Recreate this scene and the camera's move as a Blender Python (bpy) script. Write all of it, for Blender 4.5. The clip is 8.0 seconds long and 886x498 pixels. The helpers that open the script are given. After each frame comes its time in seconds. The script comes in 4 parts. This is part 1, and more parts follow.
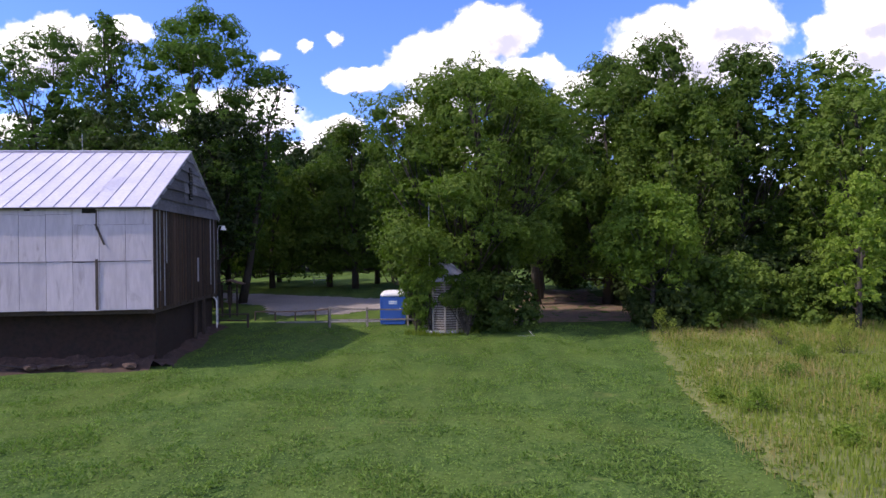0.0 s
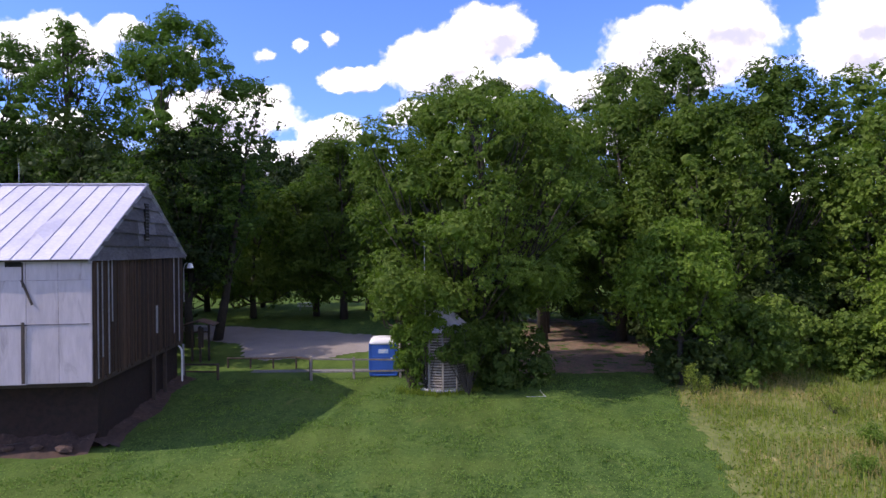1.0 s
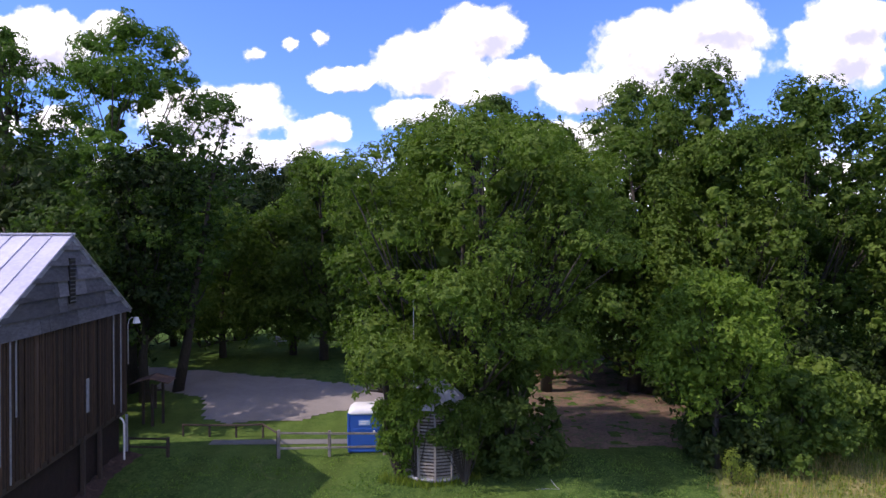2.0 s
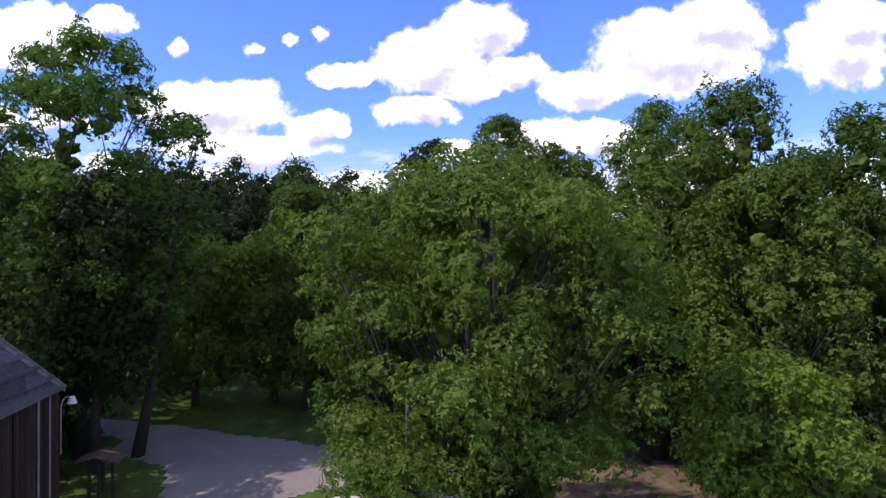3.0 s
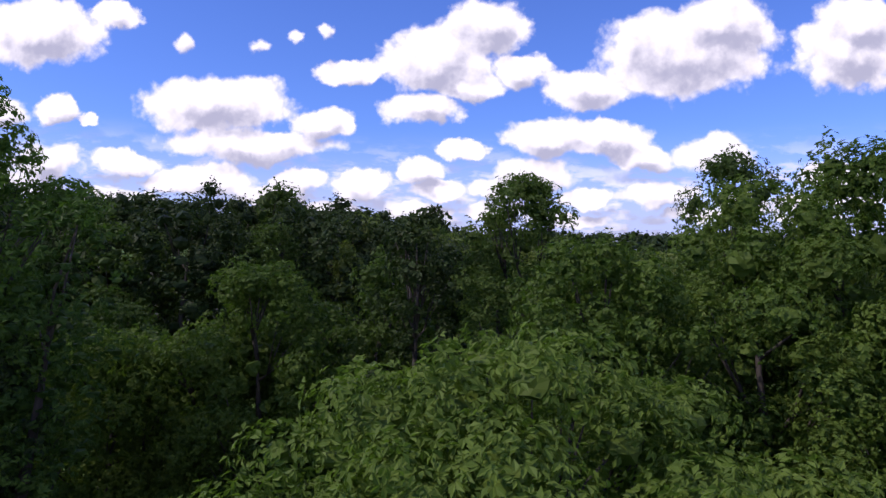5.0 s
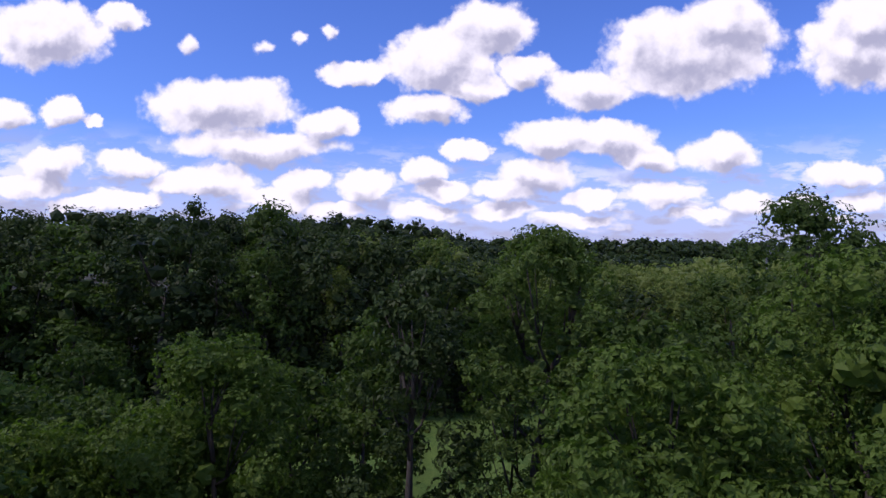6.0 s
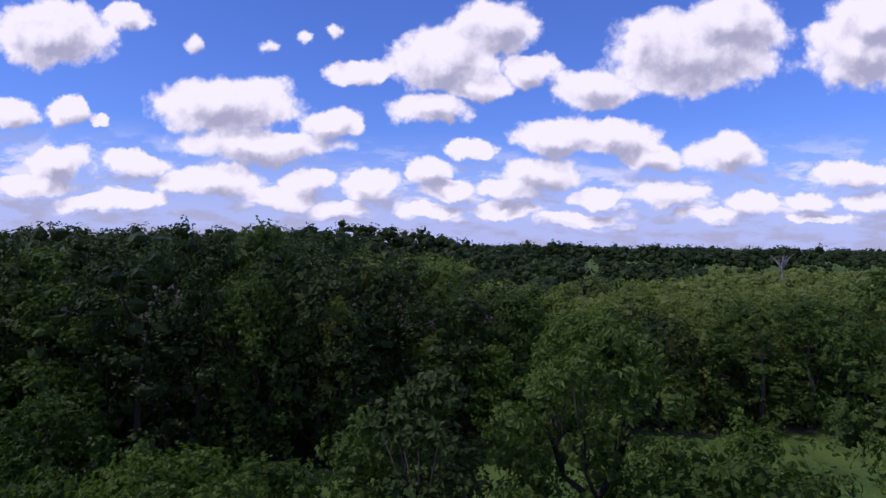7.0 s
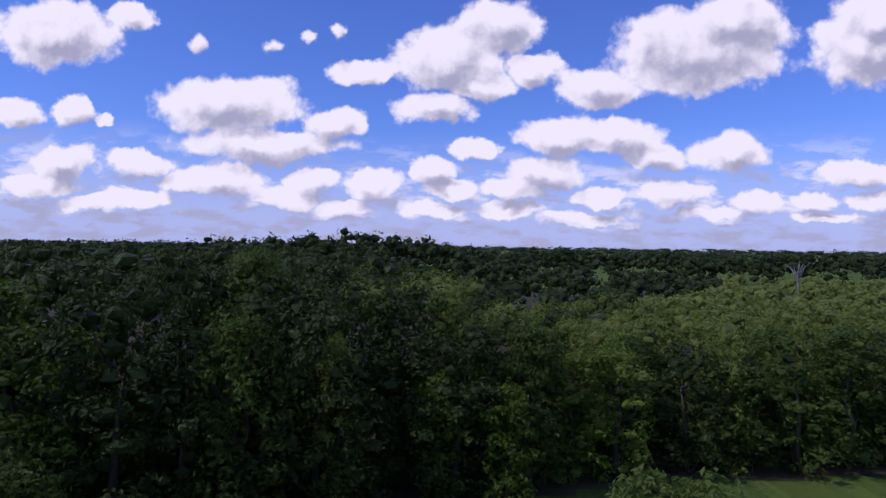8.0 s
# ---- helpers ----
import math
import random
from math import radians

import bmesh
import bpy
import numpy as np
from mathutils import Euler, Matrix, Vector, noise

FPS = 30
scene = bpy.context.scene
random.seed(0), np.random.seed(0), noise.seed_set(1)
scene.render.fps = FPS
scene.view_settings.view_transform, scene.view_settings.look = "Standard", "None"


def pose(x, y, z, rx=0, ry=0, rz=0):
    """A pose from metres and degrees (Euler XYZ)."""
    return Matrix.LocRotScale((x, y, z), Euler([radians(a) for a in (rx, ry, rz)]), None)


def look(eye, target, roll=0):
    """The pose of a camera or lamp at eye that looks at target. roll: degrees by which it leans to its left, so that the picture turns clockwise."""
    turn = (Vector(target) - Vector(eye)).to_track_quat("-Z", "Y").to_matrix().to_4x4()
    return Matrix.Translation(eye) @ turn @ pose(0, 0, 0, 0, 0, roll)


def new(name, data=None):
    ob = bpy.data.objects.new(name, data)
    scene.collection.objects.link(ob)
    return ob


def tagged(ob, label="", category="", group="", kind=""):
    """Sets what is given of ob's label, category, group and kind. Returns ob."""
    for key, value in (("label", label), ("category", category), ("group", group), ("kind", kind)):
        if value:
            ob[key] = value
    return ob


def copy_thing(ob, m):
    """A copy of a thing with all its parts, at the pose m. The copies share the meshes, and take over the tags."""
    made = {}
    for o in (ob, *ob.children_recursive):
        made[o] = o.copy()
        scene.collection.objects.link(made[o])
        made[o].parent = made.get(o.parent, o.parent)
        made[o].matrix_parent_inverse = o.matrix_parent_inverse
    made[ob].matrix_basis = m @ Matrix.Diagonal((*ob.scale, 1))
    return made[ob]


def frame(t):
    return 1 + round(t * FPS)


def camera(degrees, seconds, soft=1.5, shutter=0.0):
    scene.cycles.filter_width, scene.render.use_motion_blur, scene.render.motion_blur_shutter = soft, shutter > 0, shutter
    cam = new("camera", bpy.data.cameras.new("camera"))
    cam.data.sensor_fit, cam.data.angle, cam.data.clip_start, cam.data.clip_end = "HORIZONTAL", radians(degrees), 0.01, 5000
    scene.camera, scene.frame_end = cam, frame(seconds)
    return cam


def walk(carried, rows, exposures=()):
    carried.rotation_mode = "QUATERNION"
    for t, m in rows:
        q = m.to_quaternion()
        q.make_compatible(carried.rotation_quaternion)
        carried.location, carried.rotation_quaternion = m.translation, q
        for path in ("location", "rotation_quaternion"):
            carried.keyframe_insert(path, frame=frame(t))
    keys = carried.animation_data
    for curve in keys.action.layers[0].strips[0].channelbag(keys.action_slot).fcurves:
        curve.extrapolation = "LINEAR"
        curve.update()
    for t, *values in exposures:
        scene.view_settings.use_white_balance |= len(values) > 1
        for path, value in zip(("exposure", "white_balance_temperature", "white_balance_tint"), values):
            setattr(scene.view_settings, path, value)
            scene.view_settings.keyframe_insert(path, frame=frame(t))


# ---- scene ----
cam = camera(68.0, 8.0)
PATH = [
    (0, (0.459, 0.997, 5.139), (0.413, 2.997, 5.139), -0.7),
    (0.5, (0.312, 3.581, 6.36), (0.268, 5.581, 6.36), -0.6),
    (1, (0.22, 6.377, 7.624), (0.189, 8.377, 7.624), -0.6),
    (1.5, (0.145, 9.261, 9.036), (0.134, 11.261, 9.034), -0.5),
    (1.7, (0.064, 10.496, 9.539), (0.06, 12.496, 9.541), -0.5),
    (2.8, (-0.078, 16.91, 12.706), (-0.071, 18.91, 12.7), 0.2),
    (3, (-0.103, 18.087, 13.332), (-0.097, 20.087, 13.325), 0.2),
    (3.5, (-0.092, 21.224, 14.852), (-0.085, 23.224, 14.843), 0.4),
    (4, (-0.067, 24.447, 16.265), (-0.058, 26.447, 16.256), 0.6),
    (4.5, (-0.031, 27.906, 17.749), (-0.027, 29.906, 17.74), 0.6),
    (4.7, (0.007, 29.05, 18.253), (0.007, 31.05, 18.242), 0.7),
    (5.8, (0.054, 36.65, 21.396), (0.041, 38.65, 21.383), 0.8),
    (6, (0.051, 38.076, 22.014), (0.034, 40.076, 22.003), 0.7),
    (6.5, (-0.142, 41.374, 23.529), (-0.166, 43.374, 23.516), 0.7),
    (7, (-0.418, 44.614, 25.065), (-0.449, 46.614, 25.052), 0.8),
    (7.5, (-0.822, 47.787, 26.626), (-0.859, 49.787, 26.611), 0.9),
    (8, (-1.102, 51.06, 28.155), (-1.144, 53.06, 28.14), 0.8),
]
walk(cam, [(t, look(eye, target, roll)) for t, eye, target, roll in PATH],
     [(0.0, 0.06, 6800, 24), (3.0, -0.08, 6600, 25), (4.5, -0.52, 6450, 27), (6.0, -0.76, 6250, 29), (7.0, -0.93, 6150, 31), (8.0, -1.02, 6100, 32)])

# ---------------------------------------------------------------- sky and sun
SUN_FROM = Vector((-7.3, -2.5, 8.26)).normalized()
SKY_STRENGTH = 0.15
CLOUD_LIGHT = 1.75

world = bpy.data.worlds.new("sky")
scene.world = world
world.use_nodes = True
W = world.node_tree
W.nodes.clear()


class Nodes:
    """Short calls to add nodes to one tree."""

    def __init__(self, tree):
        self.tree = tree

    def add(self, kind, **settings):
        node = self.tree.nodes.new(kind)
        for key, value in settings.items():
            setattr(node, key, value)
        return node

    def put(self, socket, value):
        if isinstance(value, bpy.types.NodeSocket):
            self.tree.links.new(value, socket)
        elif value is not None:
            socket.default_value = value

    def math(self, op, a, b=None, c=None, clamp=False):
        node = self.add("ShaderNodeMath", operation=op, use_clamp=clamp)
        for n, value in enumerate((a, b, c)):
            self.put(node.inputs[n], value)
        return node.outputs[0]

    def vec(self, op, a, b=None, c=None):
        node = self.add("ShaderNodeVectorMath", operation=op)
        for n, value in enumerate((a, b, c)):
            self.put(node.inputs[n], value)
        return node.outputs["Value"] if op in ("LENGTH", "DOT_PRODUCT") else node.outputs[0]

    def noise(self, vector, scale, detail=4.0, rough=0.55, warp=0.0):
        node = self.add("ShaderNodeTexNoise")
        self.put(node.inputs["Vector"], vector)
        self.put(node.inputs["Scale"], scale)
        self.put(node.inputs["Detail"], detail)
        self.put(node.inputs["Roughness"], rough)
        self.put(node.inputs["Distortion"], warp)
        return node.outputs["Fac"]

    def ramp(self, value, low, high, a=0.0, b=1.0, smooth=True):
        node = self.add("ShaderNodeMapRange", interpolation_type="SMOOTHSTEP" if smooth else "LINEAR")
        for n, v in enumerate((value, low, high, a, b)):
            self.put(node.inputs[n], v)
        return node.outputs[0]

    def mix(self, fac, a, b, blend="MIX"):
        node = self.add("ShaderNodeMix", data_type="RGBA", blend_type=blend)
        self.put(node.inputs[0], fac)
        self.put(node.inputs[6], (*a, 1) if isinstance(a, tuple) else a)
        self.put(node.inputs[7], (*b, 1) if isinstance(b, tuple) else b)
        return node.outputs[2]

    def mixf(self, fac, a, b):
        node = self.add("ShaderNodeMix", data_type="FLOAT")
        self.put(node.inputs[0], fac)
        self.put(node.inputs[2], a)
        self.put(node.inputs[3], b)
        return node.outputs[0]


S = Nodes(W)
heavens = S.add("ShaderNodeTexSky", sky_type="NISHITA", sun_disc=False, air_density=1.0, dust_density=0.4, ozone_density=2.5,
                sun_elevation=math.asin(SUN_FROM.z), sun_rotation=math.atan2(SUN_FROM.x, SUN_FROM.y))
way = S.add("ShaderNodeTexCoord").outputs["Generated"]
parts = S.add("ShaderNodeSeparateXYZ")
S.put(parts.inputs[0], way)
ahead = S.math("MAXIMUM", parts.outputs["Y"], 0.04)
flat = S.add("ShaderNodeCombineXYZ")
S.put(flat.inputs[0], S.math("MULTIPLY", S.math("DIVIDE", parts.outputs["X"], ahead), 544.0))
S.put(flat.inputs[1], S.math("MULTIPLY", S.math("DIVIDE", parts.outputs["Z"], ahead), 544.0))
spot = flat.outputs[0]
# ragged edges: the places are warped by noise before the clouds are drawn
crumple = S.add("ShaderNodeTexNoise")
S.put(crumple.inputs["Vector"], spot)
S.put(crumple.inputs["Scale"], 0.022)
S.put(crumple.inputs["Detail"], 5.0)
S.put(crumple.inputs["Roughness"], 0.6)
warped = S.vec("ADD", spot, S.vec("MULTIPLY", S.vec("SUBTRACT", crumple.outputs["Color"], (0.5, 0.5, 0.5)), (50.0, 30.0, 0.0)))

raised = S.vec("ADD", warped, (-5.0, 13.0, 0.0))
near, above = None, None


def cloud(x, y, wide, high, thin=0.0):
    """One puff of cumulus; places and half sizes are slopes of the line of sight, in parts of 544."""
    global near, above
    r, q = (S.vec("LENGTH", S.vec("MULTIPLY_ADD", p, (1 / wide, 1 / high, 0.0), (-x / wide, -y / high, 0.0))) for p in (warped, raised))
    if thin:
        r = S.math("ADD", r, thin)
    near = r if near is None else S.math("SMOOTH_MIN", near, r, 0.32)
    above = q if above is None else S.math("SMOOTH_MIN", above, q, 0.32)


# the great clouds high up
cloud(-337, 172, 49, 27)
cloud(-272, 187, 18, 11)
cloud(-81, 144, 29, 10)
cloud(-11, 153, 43, 24)
cloud(33, 181, 37, 22)
cloud(62, 146, 22, 13)
cloud(18, 132, 31, 11)
cloud(-19, 113, 29, 14)
cloud(192, 160, 68, 34)
cloud(226, 184, 40, 28)
cloud(328, 161, 44, 27)
cloud(342, 187, 36, 24)
# scraps
cloud(-216, 166, 18, 17, 0.62)
cloud(-153, 163, 21, 14, 0.62)
cloud(-127, 169, 17, 11, 0.64)
cloud(-100, 175, 15, 15, 0.62)
# the middle row
cloud(-193, 115, 60, 22)
cloud(-104, 100, 23, 13)
cloud(-160, 81, 71, 14)
cloud(116, 129, 34, 19)
cloud(84, 91, 38, 16)
cloud(130, 89, 41, 13)
cloud(164, 73, 26, 12)
cloud(224, 80, 31, 17)
cloud(324, 65, 31, 10)
cloud(-325, 107, 17, 12)
cloud(-300, 97, 11, 6)
cloud(-369, 106, 20, 12)
# the low rows towards the horizon
cloud(-331, 62, 31, 15)
cloud(-265, 65, 28, 10)
cloud(-70, 48, 22, 12)
cloud(-23, 61, 23, 12)
cloud(14, 80, 20, 8)
cloud(70, 60, 38, 14)
cloud(-4, 44, 24, 8)
cloud(-197, 52, 36, 12)
cloud(-267, 35, 29, 7)
cloud(-145, 39, 29, 9)
cloud(117, 40, 22, 7)
cloud(178, 43, 29, 10)
cloud(248, 38, 22, 9)
cloud(294, 42, 22, 7)
cloud(338, 41, 16, 9)
cloud(42, 30, 29, 6)
cloud(-18, 28, 24, 6)
cloud(-352, 44, 30, 9)
cloud(-230, 50, 24, 9)
cloud(-120, 52, 26, 8)
cloud(-300, 30, 34, 6)
cloud(-95, 30, 30, 6)
cloud(45, 46, 24, 9)
cloud(100, 24, 34, 5)
cloud(210, 27, 30, 5)
cloud(300, 26, 30, 5)



def billow(at):
    """Rounded heaps, as on cumulus: low in the middle of each heap."""
    node = S.add("ShaderNodeTexVoronoi", feature="SMOOTH_F1", normalize=True)
    S.put(node.inputs["Vector"], at)
    S.put(node.inputs["Scale"], 0.055)
    S.put(node.inputs["Detail"], 3.0)
    S.put(node.inputs["Roughness"], 0.55)
    S.put(node.inputs["Smoothness"], 0.55)
    return node.outputs["Distance"]


small_warp = S.vec("ADD", spot, S.vec("MULTIPLY", S.vec("SUBTRACT", crumple.outputs["Color"], (0.5, 0.5, 0.5)), (12.0, 9.0, 0.0)))
puff = billow(small_warp)
body = S.ramp(S.math("ADD", near, S.math("MULTIPLY", S.math("SUBTRACT", puff, 0.345), 1.15)), 0.80, 1.14, 1.0, 0.0)
# thin rows of cloud that pile up at the horizon, and broken cloud over the rest of the sky
band_at = S.vec("MULTIPLY", small_warp, (0.024, 0.075, 0.0))
band = S.ramp(S.noise(band_at, 1.0, 5.0, 0.6), 0.45, 0.60)
band = S.math("MULTIPLY", band, S.ramp(parts.outputs["Z"], 0.17, 0.07))
rest = S.ramp(S.noise(way, 3.2, 6.0, 0.6), 0.50, 0.60)
outside = S.math("MAXIMUM", S.ramp(parts.outputs["Z"], 0.42, 0.52), S.ramp(parts.outputs["Y"], 0.72, 0.62))
rest = S.math("MULTIPLY", S.math("MULTIPLY", rest, outside), S.ramp(parts.outputs["Z"], 0.0, 0.1))
cover = S.math("MAXIMUM", S.math("MAXIMUM", body, S.math("MULTIPLY", band, 0.75)), rest)
# lit tops and edges, grey-lilac undersides
relief = S.math("SUBTRACT", billow(S.vec("ADD", small_warp, (-5.0, 7.0, 0.0))), puff)
slope = S.math("SUBTRACT", above, near)
bright = S.math("ADD", S.math("ADD", slope, S.math("MULTIPLY", relief, 1.2)), S.math("MULTIPLY", S.ramp(near, 0.45, 1.0), 0.45))
white = S.mix(S.ramp(bright, -0.36, 0.52), (0.42, 0.45, 0.56), (0.96, 0.98, 1.0))
lit = S.vec("SCALE", white)
S.put(lit.node.inputs["Scale"], CLOUD_LIGHT)
# deep blue above, a pale violet veil low down
blue = S.mix(1.0, heavens.outputs[0], (0.68, 1.02, 1.82), "MULTIPLY")
veil = S.ramp(parts.outputs["Z"], 0.18, 0.0)
sky_light = S.vec("SCALE", blue)
S.put(sky_light.node.inputs["Scale"], SKY_STRENGTH)
clear = S.mix(S.math("MULTIPLY", veil, 0.85), sky_light, (0.86, 1.02, 1.55))
shown = S.mix(cover, clear, lit)
ground_side = S.mix(S.ramp(parts.outputs["Z"], -0.02, 0.0), (0.06, 0.08, 0.04), shown)
back = S.add("ShaderNodeBackground")
S.put(back.inputs["Color"], ground_side)
S.put(back.inputs["Strength"], 1.0)
S.put(S.add("ShaderNodeOutputWorld").inputs["Surface"], back.outputs[0])

sun = new("sun", bpy.data.lights.new("sun", "SUN"))
sun.data.energy, sun.data.angle, sun.data.color = 4.0, radians(0.55), (1.0, 0.94, 0.83)
sun.matrix_world = look(SUN_FROM * 200, (0, 0, 0))


# ---------------------------------------------------------------- materials
def material(name, low, high, rough=0.8, fine=8.0, coarse=0.6, bump=0.3, metal=0.0, each=0.0, stain=None, stretch=(1, 1, 1), stains=0.35, edge=0.55):
    """A surface with two scales of variation between two colours, stains, relief, and a little difference from piece to piece."""
    m = bpy.data.materials.new(name)
    m.use_nodes = True
    N = Nodes(m.node_tree)
    shader = m.node_tree.nodes["Principled BSDF"]
    at = N.vec("MULTIPLY", N.add("ShaderNodeNewGeometry").outputs["Position"], stretch)
    info = N.add("ShaderNodeObjectInfo")
    if each:
        at = N.vec("ADD", at, N.vec("MULTIPLY", info.outputs["Random"], (37.0, 11.0, 23.0)))
    grain = N.noise(at, fine, 6.0, 0.65)
    broad = N.noise(at, coarse, 4.0, 0.6, 0.4)
    colour = N.mix(N.ramp(N.math("ADD", N.math("MULTIPLY", grain, 0.55), N.math("MULTIPLY", broad, 0.45)), 0.32, 0.68), low, high)
    if stain:
        colour = N.mix(N.math("MULTIPLY", N.ramp(N.noise(at, coarse * 2.3, 5.0, 0.7, 1.0), edge, edge + 0.17), stains), colour, stain)
    if each:
        colour = N.mix(1.0, colour, N.ramp(info.outputs["Random"], 0.0, 1.0, 1 - each, 1 + each, False), "MULTIPLY")
    N.put(shader.inputs["Base Color"], colour)
    N.put(shader.inputs["Metallic"], metal)
    N.put(shader.inputs["Roughness"], N.ramp(broad, 0.2, 0.8, max(rough - 0.12, 0.02), min(rough + 0.1, 1), False))
    if bump:
        b = N.add("ShaderNodeBump")
        N.put(b.inputs["Strength"], bump)
        N.put(b.inputs["Distance"], 0.02)
        N.put(b.inputs["Height"], grain)
        N.put(shader.inputs["Normal"], b.outputs[0])
    return m


def foliage(name, dark, light, glow=0.38, rough=0.5):
    """Leaves: each a little different, with light coming through them."""
    m = bpy.data.materials.new(name)
    m.use_nodes = True
    N = Nodes(m.node_tree)
    shader = m.node_tree.nodes["Principled BSDF"]
    geo = N.add("ShaderNodeNewGeometry")
    broad = N.noise(geo.outputs["Position"], 0.35, 3.0, 0.6)
    tone = N.math("ADD", N.math("MULTIPLY", geo.outputs["Random Per Island"], 0.34), N.math("MULTIPLY", broad, 0.75))
    tone = N.math("ADD", tone, N.math("MULTIPLY", N.math("SUBTRACT", N.add("ShaderNodeObjectInfo").outputs["Random"], 0.3), 0.5))
    colour = N.mix(N.ramp(tone, 0.25, 1.05, 0.0, 1.0, False), dark, light)
    N.put(shader.inputs["Base Color"], colour)
    N.put(shader.inputs["Roughness"], rough)
    N.put(shader.inputs["Specular IOR Level"], 0.12)
    thin = N.add("ShaderNodeBsdfTranslucent")
    N.put(thin.inputs["Color"], N.mix(1.0, colour, (1.0, 1.3, 0.45), "MULTIPLY"))
    both = N.add("ShaderNodeMixShader")
    N.put(both.inputs[0], glow)
    N.put(both.inputs[1], shader.outputs[0])
    N.put(both.inputs[2], thin.outputs[0])
    N.put(m.node_tree.nodes["Material Output"].inputs["Surface"], both.outputs[0])
    return m


def plain(name, colour, rough=0.5, metal=0.0):
    return material(name, tuple(c * 0.9 for c in colour), tuple(min(c * 1.1, 1) for c in colour), rough, 30.0, 2.0, 0.05, metal)


BARK = material("bark", (0.025, 0.021, 0.017), (0.072, 0.060, 0.048), 0.9, 14.0, 1.5, 0.8, stretch=(1, 1, 0.25))
LEAF_MID = foliage("leaf_mid", (0.050, 0.094, 0.016), (0.150, 0.220, 0.040))
LEAF_DARK = foliage("leaf_dark", (0.034, 0.064, 0.014), (0.096, 0.148, 0.033))
LEAF_BRIGHT = foliage("leaf_bright", (0.080, 0.150, 0.022), (0.200, 0.285, 0.042))
LEAF_LOCUST = foliage("leaf_locust", (0.045, 0.092, 0.019), (0.112, 0.194, 0.036), 0.35)
LEAF_PALE = foliage("leaf_pale", (0.080, 0.116, 0.024), (0.180, 0.225, 0.058))
# darkest leaves: cloud shadow and wood shade are put into their colour
LEAF_WOOD_SHADED = foliage("leaf_wood_shaded", (0.017, 0.033, 0.009), (0.052, 0.080, 0.021), 0.2)
BLADE = foliage("grass_blade", (0.066, 0.140, 0.022), (0.200, 0.295, 0.074), 0.3, 0.6)
HERB = foliage("meadow_herb", (0.105, 0.165, 0.024), (0.260, 0.310, 0.058), 0.3, 0.6)
MEADOW = foliage("meadow_blade", (0.135, 0.190, 0.026), (0.300, 0.345, 0.075), 0.4, 0.6)
STRAW = foliage("straw_blade", (0.28, 0.225, 0.09), (0.50, 0.40, 0.18), 0.35, 0.7)
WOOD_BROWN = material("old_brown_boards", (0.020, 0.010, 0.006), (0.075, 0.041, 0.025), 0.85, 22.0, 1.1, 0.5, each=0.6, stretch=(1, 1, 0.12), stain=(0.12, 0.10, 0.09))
WOOD_GREY = material("weathered_grey_boards", (0.20, 0.20, 0.23), (0.36, 0.36, 0.40), 0.85, 12.0, 0.8, 0.4, each=0.2, stretch=(0.3, 0.3, 1), stain=(0.12, 0.11, 0.12))
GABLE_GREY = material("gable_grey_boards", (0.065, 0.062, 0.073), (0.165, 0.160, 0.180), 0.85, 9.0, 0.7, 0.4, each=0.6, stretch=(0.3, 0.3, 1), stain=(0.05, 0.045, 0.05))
WOOD_FENCE = material("fence_wood", (0.16, 0.14, 0.12), (0.32, 0.29, 0.26), 0.9, 16.0, 2.0, 0.4, each=0.15, stretch=(1, 1, 0.3))
WOOD_DARK = material("dark_stained_wood", (0.03, 0.022, 0.018), (0.07, 0.05, 0.04), 0.8, 16.0, 2.0, 0.3, each=0.2)
SHEET = material("whitewashed_sheet", (0.385, 0.345, 0.375), (0.51, 0.46, 0.495), 0.65, 5.0, 0.7, 0.1, each=0.06, stain=(0.24, 0.21, 0.215), stretch=(1, 1, 0.20), stains=0.7, edge=0.55)
ROOF_METAL = material("painted_roof_metal", (0.44, 0.43, 0.50), (0.60, 0.59, 0.67), 0.5, 6.0, 0.5, 0.08, 0.15, each=0.06, stain=(0.42, 0.40, 0.42), stains=0.4)
# basement wall near black: the shade under the barn is put into its colour
SHADED_STONE = material("basement_stone_shaded", (0.011, 0.006, 0.004), (0.032, 0.016, 0.012), 0.95, 4.0, 1.2, 1.0)
RUBBLE = material("rubble", (0.045, 0.026, 0.020), (0.13, 0.08, 0.062), 0.95, 9.0, 1.2, 0.8, each=0.3)
GRAVEL = material("gravel", (0.18, 0.158, 0.145), (0.32, 0.285, 0.262), 0.95, 26.0, 0.25, 0.5, stain=(0.33, 0.305, 0.28))
DIRT = material("bare_earth", (0.075, 0.045, 0.03), (0.25, 0.16, 0.11), 0.95, 7.0, 0.5, 0.6, stain=(0.07, 0.10, 0.03), stains=0.8, edge=0.47)
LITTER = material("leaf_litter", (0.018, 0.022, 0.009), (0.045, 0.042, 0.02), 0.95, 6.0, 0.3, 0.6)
BLUE_PLASTIC = plain("blue_plastic", (0.02, 0.10, 0.42), 0.4)
WHITE_PLASTIC = plain("white_plastic", (0.78, 0.78, 0.80), 0.45)
PALE_BLUE = plain("pale_blue_sticker", (0.35, 0.50, 0.75), 0.5)
STEEL = material("galvanised_steel", (0.35, 0.36, 0.37), (0.5, 0.5, 0.52), 0.5, 20.0, 2.0, 0.1, 0.6)
DARK_HOLE = plain("dark_timber_inside", (0.012, 0.010, 0.009), 0.9)
CONCRETE = material("concrete", (0.11, 0.11, 0.105), (0.19, 0.185, 0.175), 0.9, 12.0, 0.6, 0.3)


